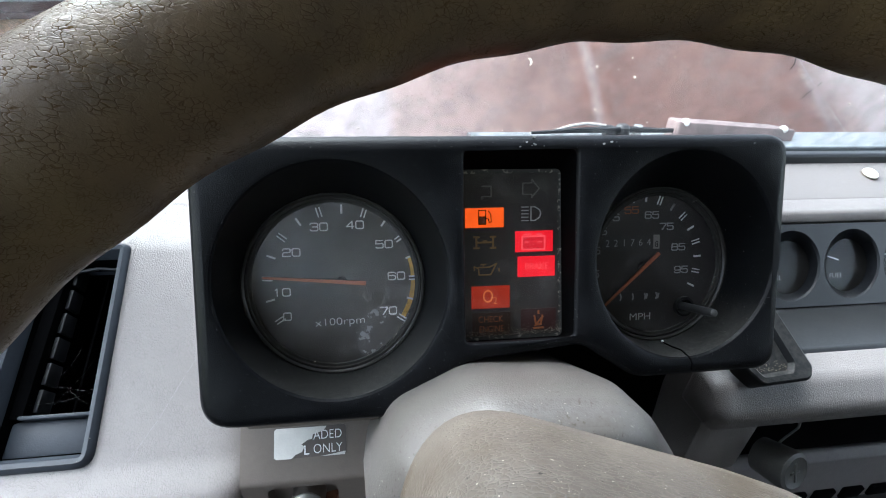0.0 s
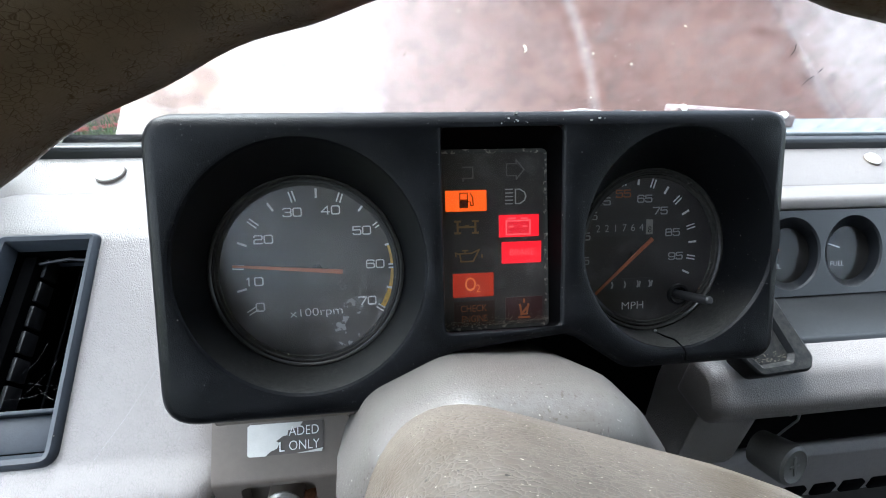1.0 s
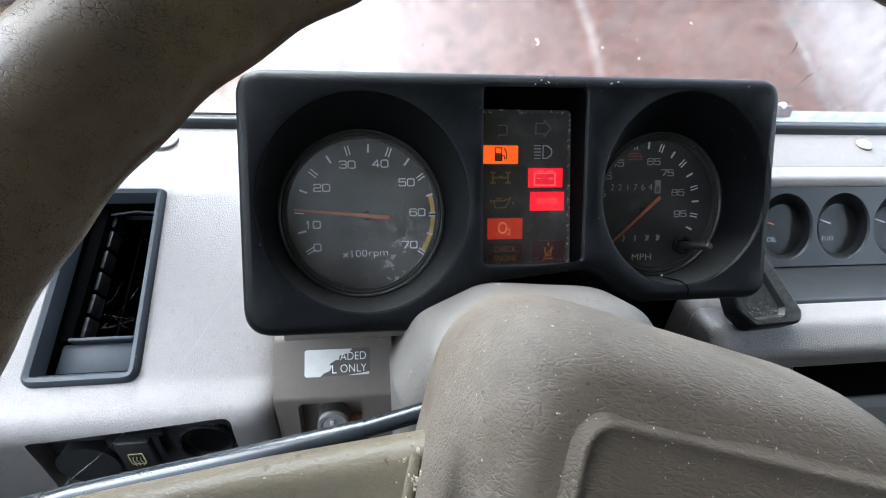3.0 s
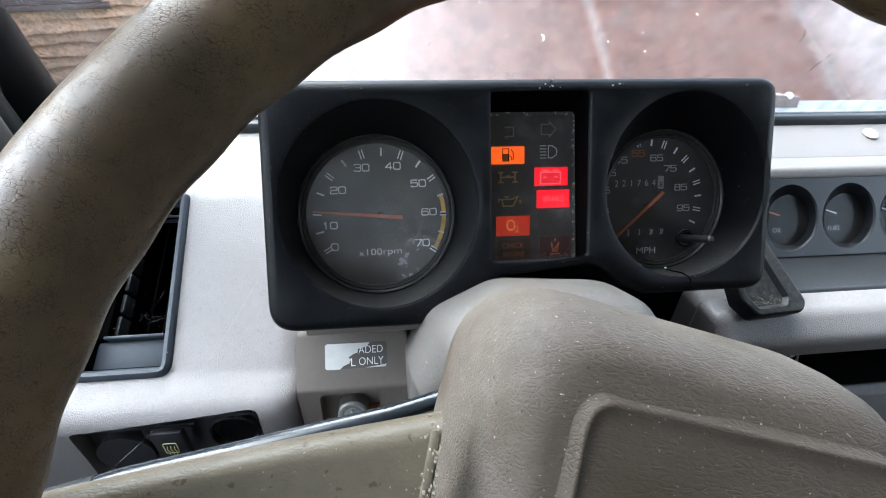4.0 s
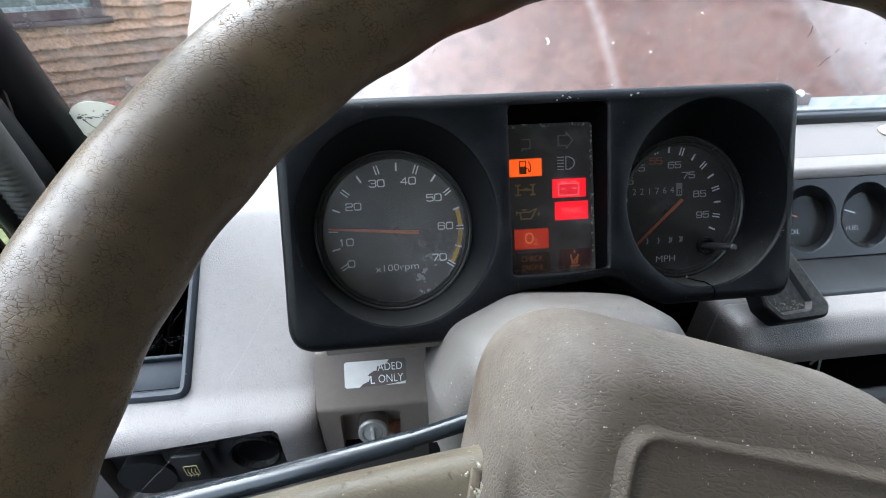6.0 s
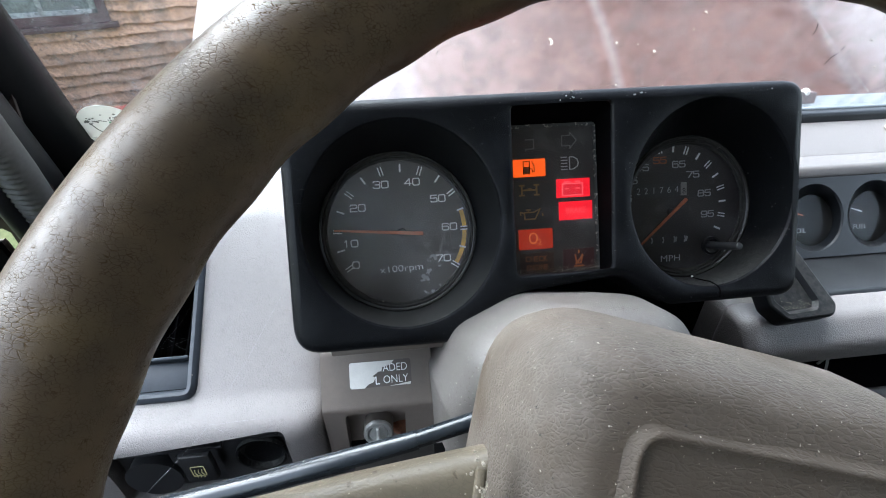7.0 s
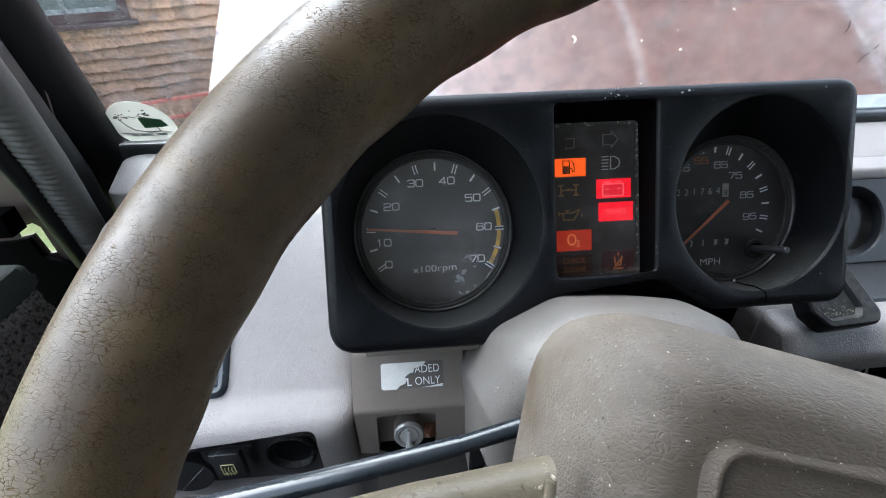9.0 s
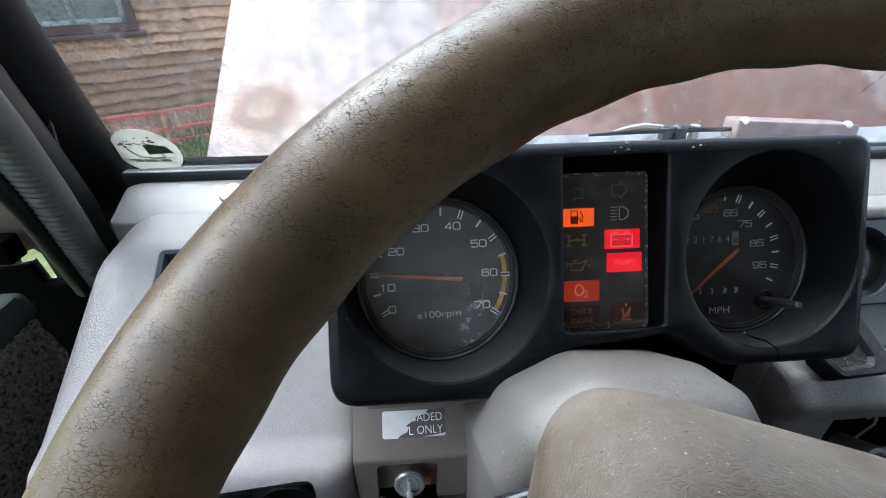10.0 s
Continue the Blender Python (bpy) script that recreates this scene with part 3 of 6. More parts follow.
def lettering(name, text, size, material, parent, x, y, z, wide=1.0, turn=0, align="CENTER", label=""):
    cu = bpy.data.curves.new(name, "FONT")
    cu.body, cu.size, cu.align_x, cu.align_y, cu.extrude = text, size, align, "CENTER", 0.0001
    cu.offset = -0.012 * size if size < 0.0079 else 0.0
    ob = bpy.data.objects.new(name, cu)
    scene.collection.objects.link(ob)
    bpy.context.view_layer.update()
    me = bpy.data.meshes.new_from_object(ob.evaluated_get(bpy.context.evaluated_depsgraph_get()))
    bpy.data.objects.remove(ob)
    me.materials.clear()
    me.materials.append(material)
    me.transform(Matrix.Diagonal((wide, 1, 1, 1)))
    o = new(name, me)
    o.parent = parent
    o.matrix_basis = pose(x, y, z, 0, 0, turn)
    if label:
        o["label"] = label
    return o


def stroke(bm, pts, width, z0, z1, closed=False):
    """A flat line of given width through points, as thin bars."""
    pp = [Vector((*p, 0)) for p in pts]
    pairs = list(zip(pp, pp[1:])) + ([(pp[-1], pp[0])] if closed else [])
    for a, b in pairs:
        d = (b - a).normalized()
        s = Vector((-d.y, d.x, 0)) * width / 2
        e = d * width * 0.35
        q = [a - e + s, b + e + s, b + e - s, a - e - s]
        lo = [bm.verts.new((p.x, p.y, z0)) for p in q]
        hi = [bm.verts.new((p.x, p.y, z1)) for p in q]
        bm.faces.new(hi)
        bm.faces.new(lo[::-1])
        for i in range(4):
            bm.faces.new((lo[i], lo[(i + 1) % 4], hi[(i + 1) % 4], hi[i]))
    return bm


# ---- the car's shell: scuttle, windscreen, pillars, roof, floor ----
SLOPE = 28.0  # the windscreen leans back by this from upright
WS0 = Vector((0.0, 0.535, 1.09))
UPW = Vector((0, -math.sin(radians(SLOPE)), math.cos(radians(SLOPE))))


def quad_slab(p, q, r, s, thick, bevel=0.0):
    """A slab with four corners and a thickness."""
    bm = bmesh.new()
    p, q, r, s = map(Vector, (p, q, r, s))
    n = (q - p).cross(s - p).normalized() * thick
    loft(bm, [[p, q, r, s], [p - n, q - n, r - n, s - n]], True, True)
    if bevel:
        bmesh.ops.bevel(bm, geom=list(bm.edges), offset=bevel, segments=2, affect="EDGES", profile=0.5)
    return bm


def windscreen_point(x, up):
    return Vector((x, WS0.y, WS0.z)) + UPW * up


glass = part("windscreen", quad_slab(windscreen_point(-0.52, -0.06), windscreen_point(1.36, -0.06), windscreen_point(1.28, 0.66), windscreen_point(-0.44, 0.66), 0.005), M_WINDSHIELD)
glass.visible_shadow = False
tagged(glass, "dirty laminated car windscreen with dust and scraps", "windscreen", kind="structure")

# black pillar trim, with an inner charcoal face
pillar = part("windscreen_pillar", tube(bmesh.new(), [(-0.545, 0.59, 0.96), (-0.527, 0.54, 1.067), (-0.514, 0.494, 1.153), (-0.502, 0.453, 1.232), (-0.425, 0.225, 1.66)], [0.037, 0.036, 0.036, 0.036, 0.036], 20), M_PILLAR)
tagged(pillar, "black plastic trim of the windscreen pillar", "pillar", kind="structure")
inner = part("pillar_inner_trim", tube(bmesh.new(), [(-0.545, 0.50, 0.95), (-0.532, 0.475, 1.055), (-0.511, 0.425, 1.151), (-0.497, 0.392, 1.21), (-0.41, 0.19, 1.64)], 0.031, 20), mat("charcoal_pillar_trim", (0.019, 0.0185, 0.018), 0.5, var=0.15, scale=25, bump=0.2, bscale=900))
tagged(inner, "charcoal inner trim beside the windscreen pillar", "pillar", kind="structure")
pillar_r = part("windscreen_pillar", tube(bmesh.new(), [windscreen_point(1.38, -0.16), windscreen_point(1.375, 0.0), windscreen_point(1.30, 0.68)], 0.042, 16), M_TRIM)
tagged(pillar_r, "black plastic trim of the windscreen pillar", "pillar", kind="structure")

# ribbed rubber door seal: a soft bulb with close ribs
path = [(-0.500, 0.442, 0.985), (-0.4874, 0.422, 1.025), (-0.463, 0.382, 1.112), (-0.440, 0.342, 1.179), (-0.415, 0.290, 1.265), (-0.38, 0.20, 1.40), (-0.34, 0.08, 1.58)]
dense = []
for a, b in zip(path, path[1:]):
    m = int((Vector(b) - Vector(a)).length / 0.0011)
    for k in range(m):
        dense.append(Vector(a).lerp(Vector(b), k / m))


def ribbed_seal():
    """A bulb whose door side is folded into close ribs."""
    bm = bmesh.new()
    loops = []
    for i, p in enumerate(dense):
        d = (dense[min(i + 1, len(dense) - 1)] - dense[max(i - 1, 0)]).normalized()
        side = Vector((-1, 0.1, -0.35))
        side = (side - d * side.dot(d)).normalized()
        up = d.cross(side)
        lp = []
        for k in range(20):
            a = 2 * math.pi * k / 20
            rib = max(0.0, math.cos(a - 0.5)) ** 0.6 * 0.0026 * math.sin(i * 0.92 + 1.2 * math.sin(a))
            lp.append(p + (side * math.cos(a) + up * math.sin(a)) * (0.0150 + rib))
        loops.append(lp)
    loft(bm, loops, True, True)
    return bm


seal = part("door_seal", ribbed_seal(), M_SEAL, smooth=60)
tagged(seal, "grey ribbed rubber bulb seal round the door opening", "door seal", kind="structure")
lip = part("door_seal_lip", tube(bmesh.new(), [Vector(p) + Vector((-0.022, -0.006, -0.014)) for p in path], 0.0085, 10), M_TRIM)
tagged(lip, "black rubber lip along the door opening", "door seal", kind="structure")
gap = [(-0.594, 1.007), (-0.572, 1.014), (-0.566, 1.008), (-0.564, 0.974), (-0.573, 0.973), (-0.577, 1.0), (-0.594, 0.996)]
bm = frame_plate([(-0.74, 0.40), (-0.50, 0.40), (-0.50, 1.10), (-0.44, 1.50), (-0.74, 1.50)], [gap], 0.0)
bmesh.ops.solidify(bm, geom=bm.faces[:], thickness=0.003)
jamb = part("door_jamb", bm, M_BROWNBODY, smooth=0)
jamb.matrix_world = pose(0, 0.462, 0, 90, 0, 0)
tagged(jamb, "maroon painted steel door jamb with grime", "door jamb", kind="structure")
# near-black sheet where the gap beside the footwell lies in shade
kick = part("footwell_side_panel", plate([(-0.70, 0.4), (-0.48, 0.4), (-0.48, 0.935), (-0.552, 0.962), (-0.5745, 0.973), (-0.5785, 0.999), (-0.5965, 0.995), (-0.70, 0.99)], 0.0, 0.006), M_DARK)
kick.matrix_world = pose(0, 0.456, 0, 90, 0, 0)
tagged(kick, "near-black footwell panel standing in for the dark gap", "trim panel", kind="structure")
hinge = thing("door_hinge", pose(-0.588, 0.440, 1.027), "black steel hinge block on the door jamb", "hinge")
part("hinge_leaf", box(bmesh.new(), -0.03, 0.016, -0.012, 0.012, -0.014, 0.013, 0.002), M_DARK, hinge)
part("hinge_pin", tube(bmesh.new(), [(-0.012, -0.012, -0.02), (-0.012, -0.012, 0.02)], 0.005, 10), M_DARK, hinge)

# the door: dark frame, moulded rail, brown cloth panel
DOOR = thing("driver_door", pose(-0.540, 0.40, 0.0, 0, 0, 0), "driver's door with nubbly brown woven cloth panel", "car door")
part("door_shell", boxes((-0.10, -0.03, -1.25, -0.02, 0.42, 1.00), bevel=0.006), M_BROWNBODY, DOOR)
part("window_frame", tube(bmesh.new(), [(-0.05, -0.03, 0.99), (-0.03, -0.08, 1.10), (0.06, -0.30, 1.62), (0.06, -1.15, 1.64), (-0.03, -1.24, 1.0)], 0.018, 10), M_DARK, DOOR)


def cloth_panel():
    bm = bmesh.new()
    nx, nz = 150, 70
    g = [[bm.verts.new((0.0 + 0.022 * math.sin(math.pi * min(1, (k / nz) * 1.0)) ** 0.5 + 0.0035 * (math.sin(i * 2.4 + (k % 2) * 1.2) * math.sin(k * 2.0)), -1.15 + 1.132 * i / nx, 0.45 + 0.528 * k / nz)) for k in range(nz + 1)] for i in range(nx + 1)]
    for i in range(nx):
        for k in range(nz):
            bm.faces.new((g[i][k], g[i + 1][k], g[i + 1][k + 1], g[i][k + 1]))
    bmesh.ops.solidify(bm, geom=bm.faces[:], thickness=0.02)
    return bm


part("cloth_panel", cloth_panel(), M_FABRIC, DOOR, "nubbly brown woven cloth")
part("door_top_trim", extruded(rounded([(-1.15, 0.972, 0.01), (-0.010, 0.972, 0.01), (-0.004, 1.008, 0.02), (-1.15, 1.012, 0.02)]), -0.045, 0.000, 0.008), M_DOORTRIM, DOOR, "grey-green moulded plastic top rail")
part("mirror_gusset", boxes((-0.05, -0.02, -0.16, -0.03, 1.0, 1.13), bevel=0.004), M_DARK, DOOR)

# roof, rear, floor, far side: plain walls that close the cabin
roof = part("roof", boxes((-0.45, 1.29, -2.2, 0.20, 1.66, 1.70), bevel=0.01), M_HEADLINER)
tagged(roof, "plain grey headliner under the car roof", "roof", kind="structure")
floor = part("cabin_floor", boxes((-0.66, 1.50, -2.3, 0.62, 0.36, 0.40)), M_CARPET)
tagged(floor, "dark carpeted cabin floor", "floor", kind="structure")
rear = part("rear_wall", boxes((-0.66, 1.50, -2.34, -2.3, 0.4, 1.66)), M_CARPET)
tagged(rear, "dark rear panel of the cabin", "wall", kind="structure")
side_r = part("far_side_wall", boxes((1.46, 1.50, -2.3, 0.50, 0.4, 1.08), (1.30, 1.46, -2.3, -0.85, 1.08, 1.66)), M_CARPET)
tagged(side_r, "dark trimmed far side of the cabin", "wall", kind="structure")
side_l = part("near_side_wall", boxes((-0.66, -0.62, -2.3, -0.85, 0.4, 1.06)), M_CARPET)
tagged(side_l, "dark trimmed cabin side behind the door", "wall", kind="structure")
for x, top in ((-0.64, -0.45), (1.48, 1.29)):
    for y, back in ((-0.95, -0.99), (-2.27, -2.16)):
        post = part("roof_post", tube(bmesh.new(), [(x, y, 1.0), (top, back, 1.68)], 0.05, 16), M_HEADLINER)
        tagged(post, "grey trimmed roof post", "pillar", kind="structure")
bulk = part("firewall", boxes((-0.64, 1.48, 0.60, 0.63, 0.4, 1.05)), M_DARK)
tagged(bulk, "dark bulkhead under the scuttle", "wall", kind="structure")
cowl = part("scuttle", extruded(rounded([(0.545, 1.0765, 0.003), (0.655, 1.0590, 0.006), (0.73, 0.985, 0.01), (0.73, 0.95, 0), (0.545, 1.0, 0)]), 0.02, 1.34), M_SCUTTLE)
tagged(cowl, "pale blue-grey speckled scuttle strip below the windscreen", "scuttle", kind="structure")
cowl = part("scuttle", extruded(rounded([(0.540, 1.050, 0.004), (0.62, 1.050, 0.01), (0.73, 0.98, 0.01), (0.73, 0.95, 0), (0.545, 1.0, 0)]), -0.48, 0.018), M_TRIM)
tagged(cowl, "dark painted scuttle below the windscreen", "scuttle", kind="structure")
VENTP = thing("scuttle_cover", Matrix.Translation((0.386, 0.603, 1.0672)) @ pose(0, 0, 0, -9, 3.5, 0), "faded pinkish cover plate with white caps on the scuttle", "cover plate")
part("plate", plate(rounded([(-0.092, -0.022, 0.006), (0.094, -0.022, 0.004), (0.094, 0.030, 0.004), (-0.076, 0.030, 0.012)]), -0.004, 0.0215, 0.003), mat("faded_pink_paint", (0.15, 0.112, 0.108), 0.5, var=0.15, scale=30), VENTP)
for x in (-0.079, 0.076):
    bm = bmesh.new()
    bmesh.ops.create_uvsphere(bm, u_segments=16, v_segments=8, radius=0.0058, matrix=Matrix.Translation((x, -0.018, 0.0200)))
    part("cap", bm, M_CLIP, VENTP, "round white plastic cap")
WIPER = thing("windscreen_wiper", Matrix.Translation((0.0, 0.600, 1.066)), "black wiper arm with pivot on the scuttle", "wiper")
part("arm", tube(bmesh.new(), [(0.128, 0.0, 0.014), (0.150, 0.0, 0.020), (0.172, 0.0, 0.0235), (0.200, 0.0, 0.0205)], [0.0014, 0.0022, 0.0024, 0.002], 8), mat("pale_wiper_arm", (0.42, 0.40, 0.39), 0.4, var=0.15, scale=60), WIPER, "pale worn end of the arm")
part("blade", tube(bmesh.new(), [(0.095, -0.004, 0.012), (0.16, -0.004, 0.0155), (0.235, -0.004, 0.0165), (0.300, -0.004, 0.015)], [0.002, 0.004, 0.0045, 0.003], 8), M_TRIM, WIPER, "black rubber blade")
part("pivot", tube(bmesh.new(), [(0.226, 0.0, -0.002), (0.226, 0.0, 0.019), (0.226, 0.0, 0.0225)], [0.011, 0.010, 0.006], 20), M_SWITCH, WIPER)
part("pivot_nut", tube(bmesh.new(), [(0.248, 0.0, -0.002), (0.248, 0.0, 0.021)], [0.007, 0.0065], 6), M_STEEL, WIPER, "dull steel nut")
part("washer_nozzle", boxes((0.200, 0.214, -0.008, 0.008, -0.002, 0.020), bevel=0.002), M_SWITCH, WIPER)

# rounded black roll along the foot of the windscreen
roll = part("windscreen_foot_trim", extruded(rounded([(0.471, 1.080, 0.002), (0.4715, 1.0945, 0.005), (0.485, 1.0935, 0.008), (0.535, 1.070, 0.006), (0.535, 1.04, 0), (0.471, 1.05, 0)]), -0.455, 1.34), M_TRIM)
tagged(roll, "rounded black rubber trim along the windscreen foot", "trim", kind="structure")

# ---- dashboard ----
DASH = thing("dashboard", Matrix(), "grey leather-grained vinyl dashboard, dusty and scuffed", "dashboard")
part("rear_strip", soft_bar(rounded([(0.415, 1.064, 0.004), (0.430, 1.0695, 0.008), (0.472, 1.0845, 0.003), (0.472, 1.00, 0), (0.415, 1.00, 0)]), -0.452, 1.33, 0.022, 0.008), M_DASH, DASH)
left = part("left_section", soft_bar(rounded([
    (0.425, 1.062, 0.01), (0.405, 1.081, 0.016), (0.345, 1.0775, 0.05), (0.205, 1.0000, 0.035), (0.176, 0.992, 0.018), (0.178, 0.955, 0.01), (0.182, 0.80, 0.01), (0.425, 0.80, 0.01)], 8), -0.420, -0.2005, 0.036, 0.020), M_DASH, DASH)
TILT_V = math.degrees(math.atan2(1.0775 - 1.0, 0.345 - 0.205))  # slope of the sloping face
VM = Vector((0, 0.5 * (0.345 + 0.205), 0.5 * (1.0775 + 1.0)))
VENT_M = Matrix.Translation(VM) @ pose(0, 0, 0, TILT_V, 0, 0)
vent_out = rounded([(-0.366, 0.078, 0.007), (-0.362, -0.079, 0.010), (-0.289, -0.079, 0.010), (-0.299, 0.078, 0.007)])


def moved(pts, w, m):
    return [m @ Vector((p[0], p[1], w)) for p in pts]


bm = bmesh.new()
loft(bm, [moved(grown(vent_out, -0.003), -0.075, VENT_M), moved(grown(vent_out, -0.003), 0.05, VENT_M)], True, True)
cut(left, bm)
bm = bmesh.new()
pocket = rounded([(-0.350, 0.925, 0.004), (-0.226, 0.925, 0.004), (-0.2255, 0.990, 0.006), (-0.238, 0.990, 0.006), (-0.350, 0.982, 0.004)])
loft(bm, [[Vector((p[0], 0.15, p[1])) for p in pocket], [Vector((p[0], 0.215, p[1])) for p in pocket]], True, True)
cut(left, bm)

# air vent let into the sloping face
VENT = thing("air_vent", VENT_M, "slate plastic dashboard air vent with black vanes and cobwebs", "air vent")
bm = bmesh.new()
vi = grown(vent_out, -0.009)
loft(bm, [ring(grown(vent_out, -0.0035), -0.02), ring(vent_out, 0.0), ring(grown(vent_out, -0.001), 0.003), ring(grown(vent_out, -0.003), 0.0045), ring(grown(vent_out, -0.006), 0.0035), ring(vi, -0.004), ring(grown(vi, -0.002), -0.03)])
part("frame", bm, M_VENTF, VENT)
# duct walls near-black: the hollow's shade is in their colour
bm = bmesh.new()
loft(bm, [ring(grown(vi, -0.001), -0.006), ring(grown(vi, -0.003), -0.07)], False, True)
part("duct", bm, M_DARK, VENT, "hollow duct, its shade painted near-black")
part("foot_tray", boxes((-0.352, -0.301, -0.070, -0.046, -0.03, -0.012), bevel=0.003), M_VENTF, VENT, "dusty ledge at the foot of the vent")
part("front_lip", boxes((-0.346, -0.303, -0.046, -0.0435, -0.03, -0.007), bevel=0.0008), M_VENTF, VENT)
part("side_plate", boxes((-0.354, -0.345, -0.045, 0.066, -0.05, -0.010), bevel=0.001), M_DARK, VENT)
for k in range(6):
    part("vane_tooth", boxes((-0.3445, -0.3415, -0.040 + k * 0.0185, -0.040 + k * 0.0185 + 0.0150, -0.030, -0.0165), bevel=0.0006), M_SWITCH, VENT)
for x in (-0.330, -0.318, -0.306):
    part("vane", boxes((x, x + 0.0015, -0.044, 0.066, -0.066, -0.034)), M_DARK, VENT)
part("pivot_bar", tube(bmesh.new(), [(-0.350, 0.061, -0.014), (-0.325, 0.064, -0.012), (-0.300, 0.062, -0.014)], 0.0014, 8), M_PANEL, VENT)

# cream screw covers on the rear strip


def screw_cover(x, s=1.0):
    t = thing("screw_cover", Matrix.Translation((x, 0.4502, 1.0780)) @ pose(0, 0, 0, 19, 0, 0), "round cream plastic screw cover on the grey dashboard strip", "screw cover", "screw covers on the dashboard")
    bm = bmesh.new()
    loft(bm, [ring(ellipse(0, 0, 0.0125 * s, 0.0125 * s, 32), -0.004), ring(ellipse(0, 0, 0.0125 * s, 0.0125 * s, 32), 0.0015), ring(ellipse(0, 0, 0.0105 * s, 0.0105 * s, 32), 0.003), ring(ellipse(0, 0, 0.005 * s, 0.005 * s, 32), 0.0036)], False, True)
    part("cap", bm, M_CLIP, t)
    bm = bmesh.new()
    loft(bm, [ring(ellipse(0, 0, 0.0138 * s, 0.0138 * s, 32), -0.002), ring(ellipse(0, 0, 0.0138 * s, 0.0138 * s, 32), 0.0008), ring(ellipse(0, 0, 0.0124 * s, 0.0124 * s, 32), 0.0004)])
    part("rim", bm, M_KEYBOX, t)


screw_cover(-0.340, 0.95)
screw_cover(0.466, 0.68)

# switch panel in the lower left face
SW = thing("switch_panel", pose(0, 0.186, 0, 90, 0, 0), "black plastic switch panel below the dashboard edge", "switch panel")
part("back_plate", plate(rounded([(-0.3485, 0.927, 0.004), (-0.2275, 0.927, 0.004), (-0.227, 0.9885, 0.005), (-0.238, 0.9885, 0.005), (-0.3485, 0.980, 0.004)]), -0.022, -0.002, 0.001), M_SWITCH, SW)
part("upper_bar", boxes((-0.346, -0.272, 0.9745, 0.9775, -0.003, 0.004), (-0.270, -0.231, 0.982, 0.985, -0.003, 0.004), bevel=0.0008), M_SWITCH, SW)
bm = bmesh.new()
loft(bm, [ring(ellipse(-0.323, 0.953, 0.0185, 0.0185, 40), -0.002), ring(ellipse(-0.323, 0.953, 0.0185, 0.0185, 40), 0.006), ring(ellipse(-0.323, 0.953, 0.0192, 0.0192, 40), 0.008)], False, True)
part("dimmer_knob", bm, M_SWITCH, SW, "round black knob")
part("switch_bezel", frame_plate(rounded([(-0.308, 0.938, 0.002), (-0.276, 0.938, 0.002), (-0.276, 0.978, 0.002), (-0.308, 0.978, 0.002)]), [rounded([(-0.304, 0.941, 0.001), (-0.280, 0.941, 0.001), (-0.280, 0.974, 0.001), (-0.304, 0.974, 0.001)])], 0.004), M_SWITCH, SW)
rocker = part("defrost_switch", boxes((-0.303, -0.281, 0.942, 0.973, -0.002, 0.0075), bevel=0.002), M_SWITCH, SW, "black rocker switch with yellow rear-defrost symbol")
bm = bmesh.new()
stroke(bm, rounded([(-0.2965, 0.9510, 0.0010), (-0.2875, 0.9510, 0.0010), (-0.2875, 0.9620, 0.0010), (-0.2965, 0.9620, 0.0010)], 2), 0.0005, 0.0073, 0.0080, True)
for x in (-0.2944, -0.292, -0.2896):
    stroke(bm, [(x, 0.9490), (x + 0.0005, 0.952), (x - 0.0005, 0.955), (x + 0.0003, 0.9585)], 0.0004, 0.0073, 0.0081)
part("defrost_symbol", bm, mat("pale_yellow_print", (0.42, 0.39, 0.20), 0.6), rocker)
bm = bmesh.new()
loft(bm, [ring(ellipse(-0.248, 0.960, 0.0185, 0.0185, 40), 0.0), ring(ellipse(-0.248, 0.960, 0.0180, 0.0180, 40), 0.003), ring(ellipse(-0.248, 0.960, 0.0165, 0.0165, 40), 0.003), ring(ellipse(-0.248, 0.960, 0.0158, 0.0158, 40), -0.004), ring(ellipse(-0.248, 0.959, 0.0150, 0.0150, 40), -0.0045), ring(ellipse(-0.248, 0.958, 0.0135, 0.013, 40), -0.0018)], False, True)
part("socket", bm, M_RECESS, SW, "empty round socket")

# ---- right part of the dashboard ----
part("crest", extruded(rounded([(0.440, 1.066, 0.004), (0.392, 1.062, 0.006), (0.388, 1.050, 0.003), (0.44, 1.03, 0)]), 0.13, 1.33, 0.003), M_DASH, DASH)
# near-black filler block in place of the shaded void under the binnacle
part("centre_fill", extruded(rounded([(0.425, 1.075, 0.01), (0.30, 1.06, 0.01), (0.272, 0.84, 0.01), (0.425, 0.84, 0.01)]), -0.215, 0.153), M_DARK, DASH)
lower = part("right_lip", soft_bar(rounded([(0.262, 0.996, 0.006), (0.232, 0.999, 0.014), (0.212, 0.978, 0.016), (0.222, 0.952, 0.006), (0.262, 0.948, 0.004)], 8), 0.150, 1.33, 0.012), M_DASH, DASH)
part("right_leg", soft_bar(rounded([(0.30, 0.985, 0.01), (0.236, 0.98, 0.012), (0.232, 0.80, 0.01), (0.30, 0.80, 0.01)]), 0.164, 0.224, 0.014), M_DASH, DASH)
# pocket walls and slot blocks coloured near-black for the shade inside
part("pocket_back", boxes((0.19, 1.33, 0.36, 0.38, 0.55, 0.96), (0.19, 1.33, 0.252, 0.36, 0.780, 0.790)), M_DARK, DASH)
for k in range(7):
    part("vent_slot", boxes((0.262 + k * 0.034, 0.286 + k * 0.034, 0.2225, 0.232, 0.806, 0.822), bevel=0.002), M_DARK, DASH)
